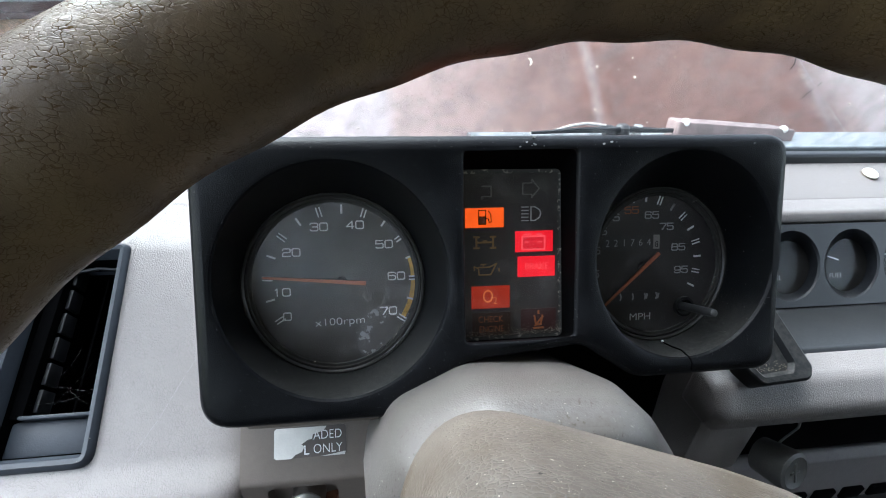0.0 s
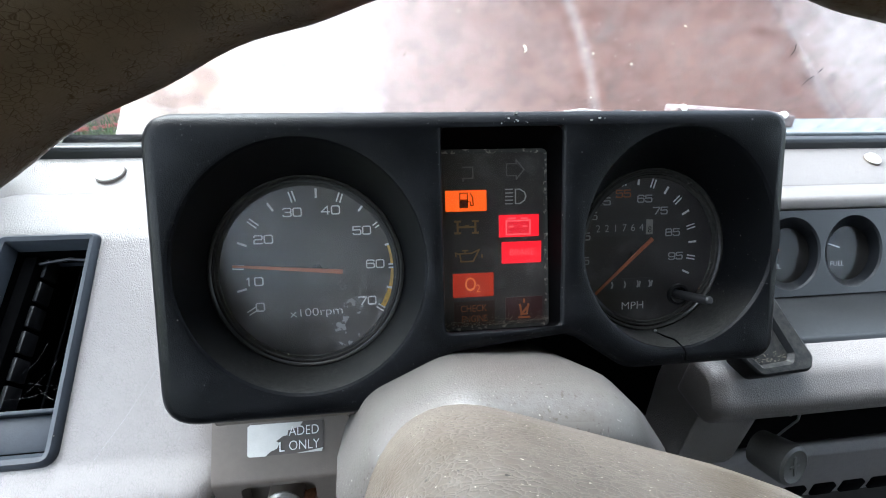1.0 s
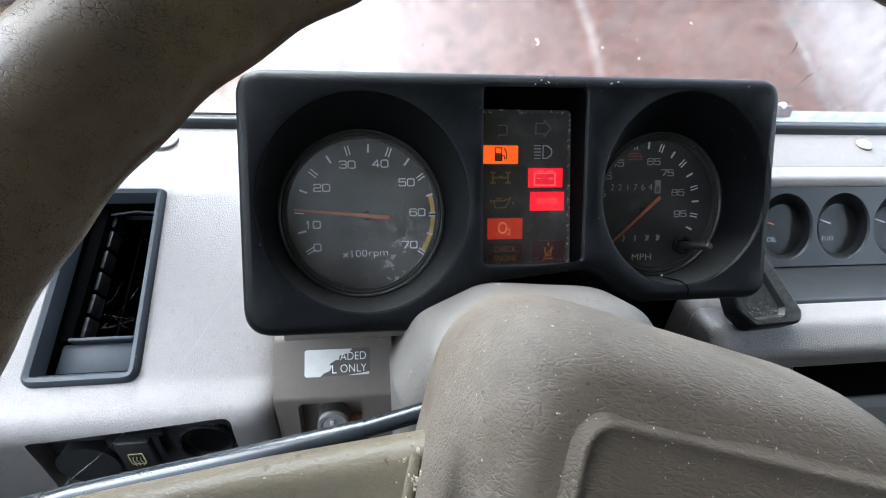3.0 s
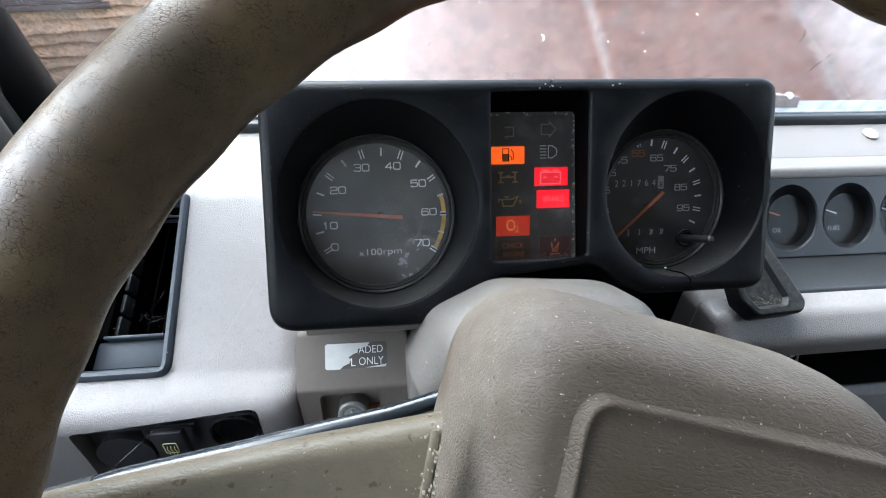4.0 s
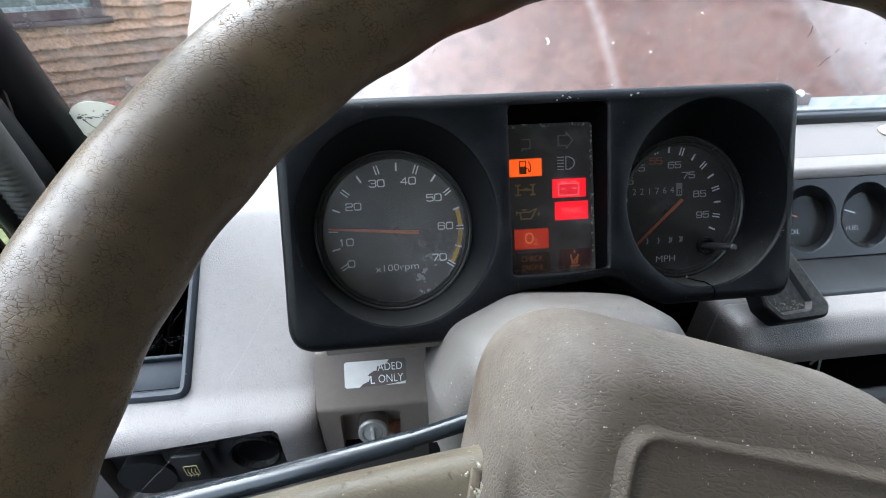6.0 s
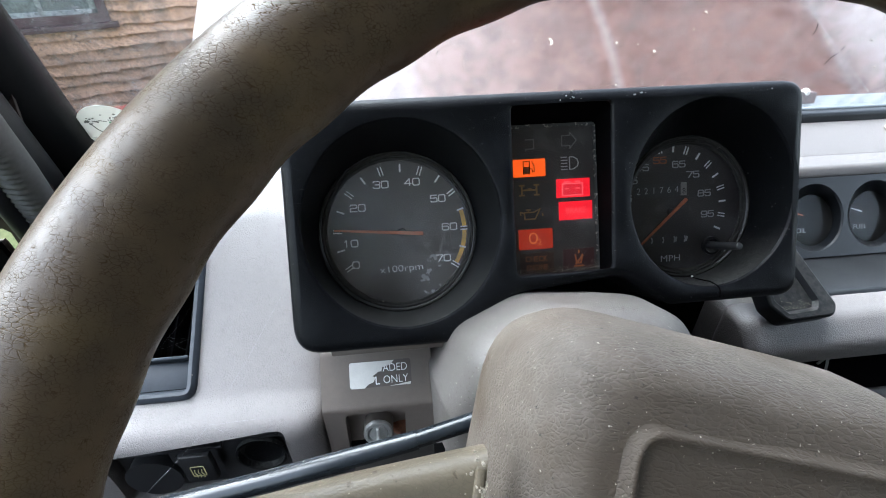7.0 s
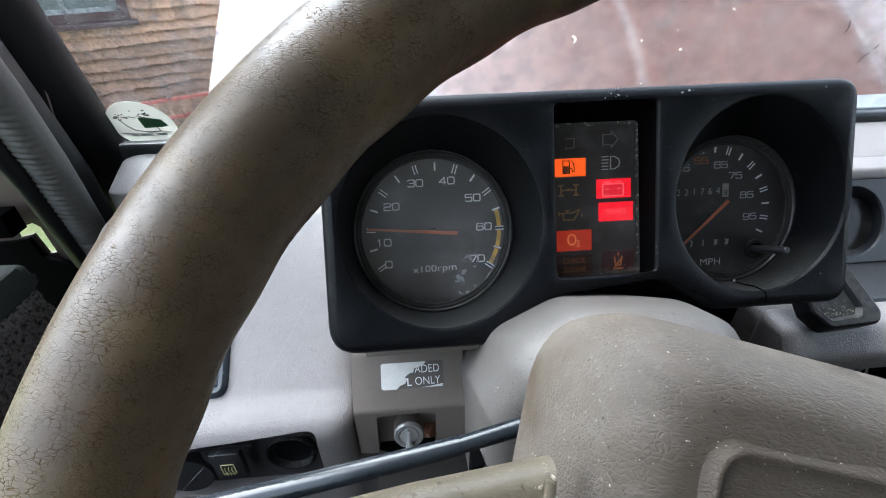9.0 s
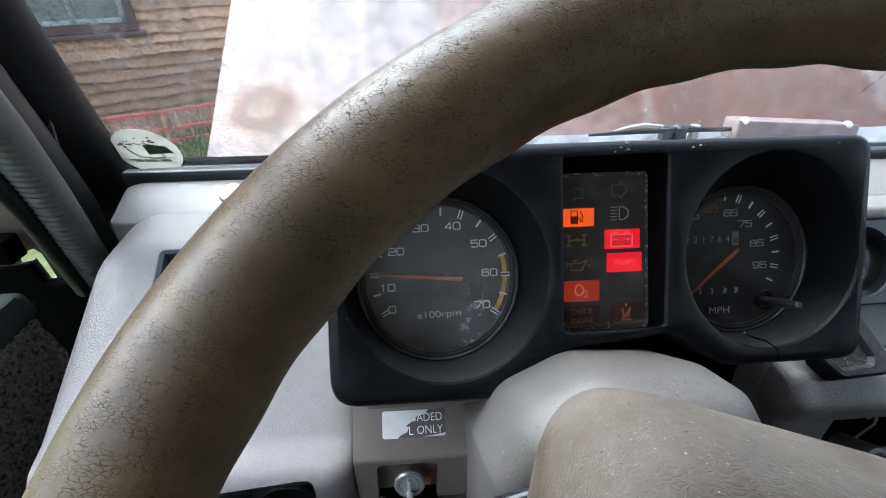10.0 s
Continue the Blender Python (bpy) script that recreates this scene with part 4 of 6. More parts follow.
part("lower_rail", soft_bar(rounded([(0.250, 0.862, 0.004), (0.240, 0.878, 0.005), (0.231, 0.868, 0.006), (0.225, 0.80, 0.01), (0.25, 0.79, 0.006)]), 0.19, 1.33, 0.006), M_RAIL, DASH)

# auxiliary gauge panel
PT = math.degrees(math.atan2(0.040, 0.068))  # leans back
GP_M = Matrix.Translation((0, 0.345, 1.024)) @ pose(0, 0, 0, 90 - PT, 0, 0)
GP = thing("gauge_panel", GP_M, "charcoal plastic panel with deep round auxiliary gauges", "gauge panel")
centres = [0.3000, 0.3700, 0.4400, 0.5100]
outer = rounded([(0.125, -0.040, 0.003), (0.575, -0.040, 0.003), (0.575, 0.044, 0.003), (0.125, 0.044, 0.003)])
holes = [ellipse(c, 0.002, 0.0314, 0.0345, 48) for c in centres]
bm = frame_plate(outer, [grown(h, 0.0015) for h in holes], 0.0)
part("panel_face", bm, M_PANEL, GP)
for c, h in zip(centres, holes):
    bm = bmesh.new()
    loft(bm, [ring(grown(h, 0.0015), 0.0), ring(h, -0.0015), ring(ellipse(c + 0.010, -0.001, 0.0255, 0.0275, 48), -0.0155)])
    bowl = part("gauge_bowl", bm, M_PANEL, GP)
    bm = bmesh.new()
    loft(bm, [ring(ellipse(c + 0.010, -0.001, 0.0262, 0.0282, 48), -0.0150)], True)
    part("gauge_dial", bm, M_AUXDIAL, bowl)
    bm = bmesh.new()
    loft(bm, [ring(ellipse(c + 0.0085, -0.0005, 0.0262, 0.0282, 48), -0.0125)], True)
    g = part("gauge_glass", bm, M_AUXGLASS, bowl)
    g.visible_shadow = False
    bm = bmesh.new()
    stroke(bm, [(c - 0.0125, 0.009), (c - 0.0005, 0.0051)], 0.0012, -0.0149, -0.0142)
    part("gauge_needle", bm, M_WHITE if c > 0.3 else M_NEEDLE, bowl)
lettering("fuel_lettering", "FUEL", 0.0075, M_GREYP, GP, 0.3672, -0.0117, -0.0145, 1.0)
lettering("oil_lettering", "OIL", 0.0075, M_GREYP, GP, 0.2972, -0.0117, -0.0145, 1.0)
SHELF = thing("dash_shelf", Matrix(), "charcoal plastic shelf below the auxiliary gauges", "shelf")
part("shelf_top", extruded(rounded([(0.335, 0.986, 0.003), (0.262, 0.9985, 0.005), (0.247, 0.986, 0.004), (0.25, 0.972, 0.003), (0.335, 0.965, 0)]), 0.232, 0.75, 0.004), M_PANEL, SHELF)
part("shelf_end", extruded(rounded([(0.345, 1.03, 0.01), (0.252, 1.008, 0.006), (0.242, 0.992, 0.004), (0.25, 0.972, 0.003), (0.335, 0.96, 0)]), 0.2, 0.236, 0.004), M_PANEL, SHELF)

# bracket at the binnacle's corner: a shallow dusty tray with a raised rim
BR = thing("binnacle_bracket", Matrix.Translation((0.004, 0.229, 1.012)) @ pose(0, 0, 0, 35, 0, 0), "black plastic bracket tray beside the binnacle, dusty inside", "bracket")
M_TRAY = dusted(mat("black_tray_plastic", (0.007, 0.0075, 0.009), 0.4, var=0.3, scale=40, bump=0.2, bscale=1300, spec=0.2), (0.10, 0.095, 0.085), 0.5, 200, 0.5)
br_out = rounded([(0.160, 0.004, 0.006), (0.171, -0.010, 0.009), (0.214, -0.008, 0.010), (0.219, 0.002, 0.008), (0.196, 0.075, 0.006), (0.160, 0.075, 0.004)])
br_in = rounded([(0.165, 0.008, 0.003), (0.174, -0.004, 0.004), (0.200, -0.002, 0.005), (0.204, 0.006, 0.004), (0.186, 0.070, 0.004), (0.165, 0.070, 0.003)])
bm = frame_plate(grown(br_out, -0.0022), [br_in], 0.005)
loft(bm, [ring(br_out, -0.012), ring(br_out, 0.0025), ring(grown(br_out, -0.0007), 0.0042), ring(grown(br_out, -0.0022), 0.005)])
loft(bm, [ring(br_in, 0.005), ring(grown(br_in, -0.001), 0.0040), ring(grown(br_in, -0.003), 0.0012)], False, True)
part("tray", bm, M_TRAY, BR)
rnd = random.Random(5)
bm = bmesh.new()
for k in range(60):
    x, y = rnd.uniform(0.173, 0.198), 0.001 + abs(rnd.gauss(0, 0.004))
    r = rnd.uniform(0.0001, 0.00035)
    box(bm, x - r, x + r, y - r * 0.6, y + r * 0.6, 0.0010, 0.0013 + r)
part("dust", bm, M_SANDDUST, BR, "dry debris in the tray", smooth=0)

# knob and loose wires in the open cavity
KN = thing("heater_knob", Matrix.Translation((0.2440, 0.205, 0.906)) @ pose(0, 0, 0, 66, 0, 14), "dark grey round control knob in the open cavity", "knob")
bm = bmesh.new()
loft(bm, [ring(ellipse(0, 0, 0.0165, 0.0165, 36), -0.030), ring(ellipse(0, 0, 0.0188, 0.0188, 36), -0.003), ring(ellipse(0, 0, 0.0178, 0.0178, 36), 0.0), ring(ellipse(0, 0, 0.0148, 0.0148, 36), 0.0015), ring(ellipse(0, 0, 0.0134, 0.0134, 36), 0.0005)], False, True)
part("knob_body", bm, M_KNOB, KN)
part("pointer", boxes((-0.0015, 0.0015, -0.009, 0.009, 0.0, 0.0014), (-0.006, 0.006, -0.0012, 0.0012, 0.0, 0.0012), bevel=0.0004), M_KNOB, KN)
for pts in ([(0.263, 0.235, 0.952), (0.259, 0.236, 0.938), (0.257, 0.238, 0.928)], [(0.276, 0.245, 0.925), (0.285, 0.247, 0.905), (0.283, 0.25, 0.885), (0.278, 0.25, 0.87)]):
    wire = part("loose_wire", tube(bmesh.new(), pts, 0.0011, 8), M_STEEL)
    tagged(wire, "thin bare steel wire hanging in the cavity", "wire", "loose wires in the cavity")

# ---- instrument binnacle ----
FM = Matrix.Translation((0, 0.2055, 1.12)) @ pose(0, 0, 0, 63.5, 0, 0)
BIN = thing("instrument_binnacle", FM, "black plastic instrument binnacle with dusty cracked hood", "instrument cluster")
outline = rounded([(-0.2015, 0.086, 0.016), (-0.2050, -0.0640, 0.018), (-0.104, -0.0645, 0.022), (-0.060, -0.0360, 0.022), (0.003, -0.0300, 0.02), (0.036, -0.0525, 0.02), (0.1255, -0.0525, 0.014), (0.1255, 0.0875, 0.014)], 8)
TC, SC = (-0.1342, 0.0030), (0.0690, 0.0045)
tach_hole = ellipse(-0.1337, 0.0115, 0.0600, 0.0626, 72)
spd_hole = ellipse(0.0648, 0.0183, 0.0552, 0.0595, 72)
warn_hole = rounded([(-0.0648, -0.0245, 0.004), (-0.0030, -0.0245, 0.004), (-0.0028, 0.0792, 0.004), (-0.0648, 0.0792, 0.004)], 6)
bm = frame_plate(grown(outline, -0.007), [grown(tach_hole, 0.0025), grown(spd_hole, 0.0020), grown(warn_hole, 0.0015)], 0.0)
loft(bm, [ring(grown(outline, -0.007), 0.0), ring(grown(outline, -0.0035), -0.0008), ring(grown(outline, -0.001), -0.0032), ring(outline, -0.0065), ring(grown(outline, 0.0012), -0.035), ring(grown(outline, 0.001), -0.075), ring(grown(outline, -0.03), -0.12)], False, True)
for h, d in ((tach_hole, 0.0025), (spd_hole, 0.002), (warn_hole, 0.0015)):
    loft(bm, [ring(grown(h, d), 0.0), ring(grown(h, d * 0.35), -0.0007), ring(h, -0.0025)])
bmesh.ops.remove_doubles(bm, verts=bm.verts, dist=0.00005)
part("housing", bm, M_BLACK, BIN)
part("lower_cover", boxes((-0.185, -0.10, -0.070, -0.060, -0.07, -0.012), bevel=0.002), M_KEYBOX, BIN)


def bowl(name, hole, cx, cy, rx, ry, glass_material):
    def el(d):
        return ellipse(cx, cy, rx + d, ry + d)
    # bowl walls take the darkened plastic, so their shade is partly painted
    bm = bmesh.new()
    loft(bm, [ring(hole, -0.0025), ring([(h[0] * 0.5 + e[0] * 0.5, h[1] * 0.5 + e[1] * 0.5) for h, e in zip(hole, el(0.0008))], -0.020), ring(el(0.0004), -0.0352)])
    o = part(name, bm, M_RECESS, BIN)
    bm = bmesh.new()
    loft(bm, [ring(el(0.0006), -0.0352), ring(el(0.0002), -0.0344), ring(el(-0.0008), -0.0342), ring(el(-0.0011), -0.0350), ring(el(-0.0020), -0.0356), ring(el(-0.0026), -0.0352), ring(el(-0.0034), -0.0353), ring(el(-0.0038), -0.0362), ring(el(-0.0052), -0.0365), ring(el(-0.0056), -0.0374), ring(el(0.016), -0.0568)])
    part("bezel_ring", bm, M_BEZEL, o)
    bm = bmesh.new()
    loft(bm, [ring(el(-0.0052), -0.0368)], True)
    g = part("gauge_glass", bm, glass_material, o)
    g.visible_shadow = False
    return o


def dial(name, c, r):
    bm = bmesh.new()
    loft(bm, [ring(ellipse(*c, r, r), -0.0565), ring(ellipse(*c, r, r), -0.055)], True, True)
    return part(name, bm, M_DIAL, BIN)


DZ = -0.0548


def tick(bm, c, deg, r0, r1, width):
    a = radians(deg)
    stroke(bm, [(c[0] + r0 * math.cos(a), c[1] + r0 * math.sin(a)), (c[0] + r1 * math.cos(a), c[1] + r1 * math.sin(a))], width, DZ - 0.0002, DZ + 0.0002)


def double_tick(bm, c, deg, r0, r1, width, gap):
    a = radians(deg)
    ox, oy = -math.sin(a) * gap / 2, math.cos(a) * gap / 2
    for s in (-1, 1):
        tick(bm, (c[0] + s * ox, c[1] + s * oy), deg, r0, r1, width)


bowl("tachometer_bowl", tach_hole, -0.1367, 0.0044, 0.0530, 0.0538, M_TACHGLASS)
TACH = dial("tachometer_dial", (-0.137, 0.002), 0.0600)
lettering("unit_lettering", "x100rpm", 0.0070, M_WHITE, TACH, -0.1362, -0.0232, DZ, 1.24, 1.5)
for k in range(15):
    v = k * 5
    deg = 211 - v * 3.51
    bm = bmesh.new()
    if v % 10 == 0:
        double_tick(bm, TC, deg, 0.0425, 0.0483, 0.0008, 0.0021)
    else:
        tick(bm, TC, deg, 0.0430, 0.0478, 0.0012)
    part("tick", bm, M_WHITE, TACH, smooth=0)
for d0, d1 in ((17.5, 2.5), (-1.8, -15.0), (-18.5, -32.0)):
    bm = bmesh.new()
    arc = [radians(d0 + (d1 - d0) * k / 10) for k in range(11)]
    stroke(bm, [(TC[0] + 0.0451 * math.cos(a), TC[1] + 0.0451 * math.sin(a)) for a in arc], 0.0030, DZ - 0.0002, DZ + 0.0001)
    part("redline_arc", bm, M_YELLOW, TACH, "yellow redline segment", smooth=0)


DIGITS = {
    "0": [([(0, 0.14), (0.14, 0), (0.86, 0), (1, 0.14), (1, 0.86), (0.86, 1), (0.14, 1), (0, 0.86)], True)],
    "1": [([(0.30, 0.80), (0.55, 1), (0.55, 0)], False)],
    "2": [([(0, 0.80), (0.12, 1), (0.88, 1), (1, 0.88), (1, 0.62), (0.88, 0.50), (0.14, 0.50), (0, 0.36), (0, 0), (1, 0)], False)],
    "3": [([(0, 0.84), (0.12, 1), (0.88, 1), (1, 0.88), (1, 0.62), (0.88, 0.51), (0.3, 0.51)], False), ([(0.88, 0.51), (1, 0.38), (1, 0.12), (0.88, 0), (0.12, 0), (0, 0.16)], False)],
    "4": [([(0.76, 0), (0.76, 1), (0, 0.30), (1, 0.30)], False)],
    "5": [([(0.96, 1), (0.03, 1), (0, 0.56), (0.88, 0.60), (1, 0.46), (1, 0.12), (0.88, 0), (0.12, 0), (0, 0.15)], False)],
    "6": [([(1, 0.86), (0.86, 1), (0.14, 1), (0, 0.86), (0, 0.14), (0.14, 0), (0.86, 0), (1, 0.14), (1, 0.44), (0.86, 0.58), (0, 0.58)], False)],
    "7": [([(0, 1), (1, 1), (1, 0.86), (0.40, 0)], False)],
    "8": [([(0.05, 0.56), (0.05, 0.9), (0.18, 1), (0.82, 1), (0.95, 0.9), (0.95, 0.56)], False), ([(0, 0.12), (0.14, 0), (0.86, 0), (1, 0.12), (1, 0.42), (0.88, 0.54), (0.12, 0.54), (0, 0.42)], True)],
    "9": [([(0, 0.14), (0.14, 0), (0.86, 0), (1, 0.14), (1, 0.86), (0.86, 1), (0.14, 1), (0, 0.86), (0, 0.56), (0.14, 0.42), (1, 0.42)], False)],
}


def numeral(text, x, y, h, material, parent):
    """Wide squared dial figures, centred at x, y."""
    w, gap, line = h * 0.98, h * 0.26, h * 0.155
    x0 = x - (len(text) * w + (len(text) - 1) * gap) / 2
    bm = bmesh.new()
    for k, ch in enumerate(text):
        for pts, closed in DIGITS[ch]:
            stroke(bm, [(x0 + k * (w + gap) + px * w, y - h / 2 + py * h) for px, py in pts], line, DZ - 0.0002, DZ + 0.0002, closed)
    return part("numeral", bm, material, parent, smooth=0)


def needle(c, deg, r_tip, r_tail, w0, w1):
    bm = bmesh.new()
    a = radians(deg)
    d, s = Vector((math.cos(a), math.sin(a), 0)), Vector((-math.sin(a), math.cos(a), 0))
    o = Vector((c[0], c[1], -0.0515))
    q = [o + d * r_tip + s * w1, o + d * r_tip - s * w1, o - d * r_tail - s * w0, o - d * r_tail + s * w0]
    loft(bm, [[v - Vector((0, 0, 0.0006)) for v in q], [v + Vector((0, 0, 0.0006)) for v in q]], True, True)
    bm2 = bmesh.new()
    loft(bm2, [ring(ellipse(*c, 0.003, 0.003, 24), -0.0549), ring(ellipse(*c, 0.0026, 0.0026, 24), -0.0525)], True, True)
    return bm, bm2


spots = {"0": (-0.1687, -0.0183), "10": (-0.1714, -0.0027), "20": (-0.1642, 0.0222), "30": (-0.1469, 0.0376), "40": (-0.1248, 0.0383), "50": (-0.1071, 0.0256), "60": (-0.0999, 0.0049), "70": (-0.1057, -0.0177)}
for n, (x, y) in spots.items():
    numeral(n, x, y, 0.0047, M_WHITE, TACH)
nb, hub = needle(TC, 174.5, 0.0475, 0.0150, 0.0013, 0.0006)
part("needle", nb, M_NEEDLE, TACH, "faded orange pointer")
part("needle_hub", hub, M_DIAL, TACH)

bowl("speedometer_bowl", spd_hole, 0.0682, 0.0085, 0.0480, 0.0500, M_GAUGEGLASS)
SPEEDO = dial("speedometer_dial", (0.0725, 0.006), 0.0590)
sspots = {"5": (0.0362, -0.0165), "15": (0.0325, 0.0005), "25": (0.0330, 0.0165), "35": (0.0375, 0.0295), "45": (0.0464, 0.0387), "55": (0.0602, 0.0434), "65": (0.0751, 0.0398), "75": (0.0862, 0.0317), "85": (0.0956, 0.0172), "95": (0.0984, 0.0012)}
for n, (x, y) in sspots.items():
    numeral(n, x, y, 0.0044, M_ORANGEP if n == "55" else M_GREYP, SPEEDO)
for k in range(20):
    v = 5 + k * 5
    deg = -10.9 + (95 - v) * 2.74
    bm = bmesh.new()
    if v % 10 == 5:
        double_tick(bm, (0.0668, 0.0082), deg, 0.0408, 0.0462, 0.0008, 0.0021)
    else:
        tick(bm, (0.0668, 0.0082), deg, 0.0412, 0.0456, 0.0013)
    part("tick", bm, M_WHITE, SPEEDO, smooth=0)
odo = part("odometer_window", boxes((0.0400, 0.0815, 0.0160, 0.0260, -0.0552, -0.0546)), M_ODO, SPEEDO)
for k, ch in enumerate("221764"):
    lettering("odometer_digit", ch, 0.0068, M_GREYP, odo, 0.0432 + k * 0.0060, 0.0210, DZ + 0.0005, 0.95)
part("odometer_tenth_drum", boxes((0.0765, 0.0810, 0.0165, 0.0262, -0.0548, -0.0540)), M_DRUM, odo)
lettering("odometer_digit", "8", 0.0058, M_DARK, odo, 0.0787, 0.0195, DZ + 0.0010, 0.95)
trip = part("trip_window", boxes((0.0470, 0.0830, -0.0205, -0.0125, -0.0552, -0.0546)), M_ODO, SPEEDO)
for k, x in enumerate((0.0535, 0.0625, 0.0715, 0.0800)):
    bm = bmesh.new()
    stroke(bm, [(x, -0.0145), (x + 0.0006, -0.0165), (x, -0.0185)], 0.0009, DZ, DZ + 0.0006)
    if k > 1:
        stroke(bm, [(x + 0.0018, -0.0150), (x + 0.0012, -0.0180)], 0.0012, DZ, DZ + 0.0006)
    part("trip_mark", bm, M_GREYP, trip, smooth=0)
lettering("unit_lettering", "MPH", 0.0072, M_WHITE, SPEEDO, 0.0688, -0.0312, DZ, 1.15)
nb, hub = needle(SC, 222, 0.0400, 0.0140, 0.0012, 0.0006)
part("needle", nb, M_NEEDLE, SPEEDO, "faded orange pointer")
part("needle_hub", hub, M_DIAL, SPEEDO)
stem = part("trip_reset_stem", tube(bmesh.new(), [(0.0882, -0.0204, -0.042), (0.0883, -0.0180, -0.012), (0.0883, -0.0176, -0.0085), (0.0883, -0.0175, -0.0078)], [0.0026, 0.0026, 0.0024, 0.0016], 16), M_SWITCH, BIN, "black rubber trip reset stem")
bm = bmesh.new()
loft(bm, [ring(ellipse(0.0882, -0.0202, 0.0068, 0.0068, 32), -0.0372), ring(ellipse(0.0882, -0.0202, 0.0066, 0.0066, 32), -0.0352), ring(ellipse(0.0882, -0.0202, 0.0052, 0.0052, 32), -0.0350), ring(ellipse(0.0882, -0.0202, 0.0046, 0.0046, 32), -0.0360), ring(ellipse(0.0882, -0.0202, 0.0026, 0.0026, 32), -0.042)])
part("stem_collar", bm, M_RECESS, stem)
# pale scuffs along the upper edge
rnd = random.Random(41)
bm = bmesh.new()
for k in range(10):
    x, y = rnd.choice((-0.038, -0.033, -0.027, -0.024, 0.012, 0.10)) + rnd.gauss(0, 0.002), 0.0822 + rnd.gauss(0, 0.0012)
    r = rnd.uniform(0.0002, 0.0006)
    q = [(x + r * 1.5 * math.cos(a), y + r * math.sin(a)) for a in (0.2, 1.3, 2.9, 4.1, 5.2)]
    loft(bm, [ring(q, -0.0025), ring(q, 0.00015 - max(0.0, y - 0.0805) * 0.12)], True, True)
scuffs = part("scuff", bm, mat("pale_scuff", (0.30, 0.30, 0.29), 0.7), BIN, "pale chips along the upper edge", smooth=0)
scuffs["kind"] = "stuff"
# crack across the lower lip with a white chip
bm = bmesh.new()
tube(bm, [(0.0692, -0.0410, -0.0290), (0.0694, -0.0410, -0.0200), (0.0712, -0.0410, -0.0130), (0.0690, -0.0410, -0.0060), (0.0680, -0.0416, -0.0005), (0.0690, -0.0440, 0.0), (0.0688, -0.0475, 0.0), (0.0700, -0.0500, -0.0030)], [0.0003, 0.0005, 0.0006, 0.0006, 0.0006, 0.0005, 0.0005, 0.0003], 6)
part("crack", bm, M_DARK, BIN, "jagged crack in the lower lip", smooth=0)
bm = bmesh.new()
bmesh.ops.create_icosphere(bm, subdivisions=1, radius=0.0009, matrix=Matrix.Translation((0.0692, -0.0403, -0.0290)))
part("chip", bm, M_WHITE, BIN, "white chip at the end of the crack")

rnd = random.Random(23)
for n_, c_, rx_, ry_, a0, a1, m_, lab in ((150, (0.0682, 0.0085), 0.0462, 0.0482, -75, -10, M_RUSTDUST, "rusty dust along the speedometer bezel"), (170, (-0.1367, 0.0044), 0.0506, 0.0514, -150, -30, M_SANDDUST, "sandy dust along the tachometer bezel")):
    bm = bmesh.new()
    for k in range(n_):
        a = radians(rnd.uniform(a0, a1))
        d = abs(rnd.gauss(0, 0.0014))
        x, y = c_[0] + (rx_ - d) * math.cos(a), c_[1] + (ry_ - d) * math.sin(a)
        r = rnd.uniform(0.00007, 0.00022)
        box(bm, x - r, x + r, y - r, y + r, -0.0369, -0.0366 + r)
    part("dust", bm, m_, BIN, lab, smooth=0)

# warning lamp panel
PZ = -0.0258
well = rounded([(-0.0648, -0.0315, 0.004), (-0.0005, -0.0315, 0.004), (-0.0025, 0.0705, 0.004), (-0.0648, 0.0705, 0.004)], 6)
bm = bmesh.new()
loft(bm, [ring(warn_hole, -0.0025), ring(well, PZ + 0.001), ring(well, PZ - 0.004)], False, True)
WELL = part("warning_panel", bm, M_DARK, BIN, "smoked warning lamp panel")
face_out = grown(well, -0.0022)
bm = bmesh.new()
loft(bm, [ring(face_out, PZ - 0.004), ring(face_out, PZ)], True, True)
LAMPS = part("lamp_plate", bm, M_DIAL, BIN)
bm = frame_plate(grown(well, -0.0005), [grown(face_out, -0.0006)], PZ + 0.0016)
part("plate_rim", bm, speckled(mat("dusty_plate_rim", (0.040, 0.040, 0.038), 0.4, var=0.2, scale=60), (0.30, 0.28, 0.24), 0.56, 420, 0.1), WELL)


def lens(name, x0, x1, y0, y1, m, label=""):
    return part(name, boxes((x0, x1, y0, y1, PZ - 0.001, PZ + 0.0004)), m, LAMPS, label, smooth=0)


def glyph(name, strokes, w, m, parent, z=PZ + 0.0005):
    bm = bmesh.new()
    for pts, closed in strokes:
        stroke(bm, pts, w, z - 0.0003, z + 0.0002, closed)
    return part(name, bm, m, parent, smooth=0)


L1 = lens("fuel_lamp", -0.0600, -0.0370, 0.0365, 0.0480, M_FUEL, "lit orange low-fuel lamp")
glyph("fuel_symbol", [([(-0.0520, 0.0385), (-0.0520, 0.0465), (-0.0478, 0.0465), (-0.0478, 0.0385)], True), ([(-0.0520, 0.0428), (-0.0478, 0.0428)], False), ([(-0.0478, 0.0420), (-0.0462, 0.0415), (-0.0458, 0.0395), (-0.0446, 0.0398), (-0.0448, 0.0440), (-0.0462, 0.0462)], False)], 0.0005, M_DARK, L1)
part("fuel_fill", boxes((-0.0517, -0.0481, 0.0388, 0.0425, PZ, PZ + 0.0006)), M_RUST, L1, smooth=0)
L2 = lens("battery_lamp", -0.0300, -0.0068, 0.0213, 0.0338, M_RED, "lit red battery lamp")
M_REDDARK = glow("dark_red_symbol", (0.80, 0.011, 0.028), 0.13)
M_ORANGEGLOW = glow("orange_lit_print", (1.0, 0.30, 0.08), 0.075)
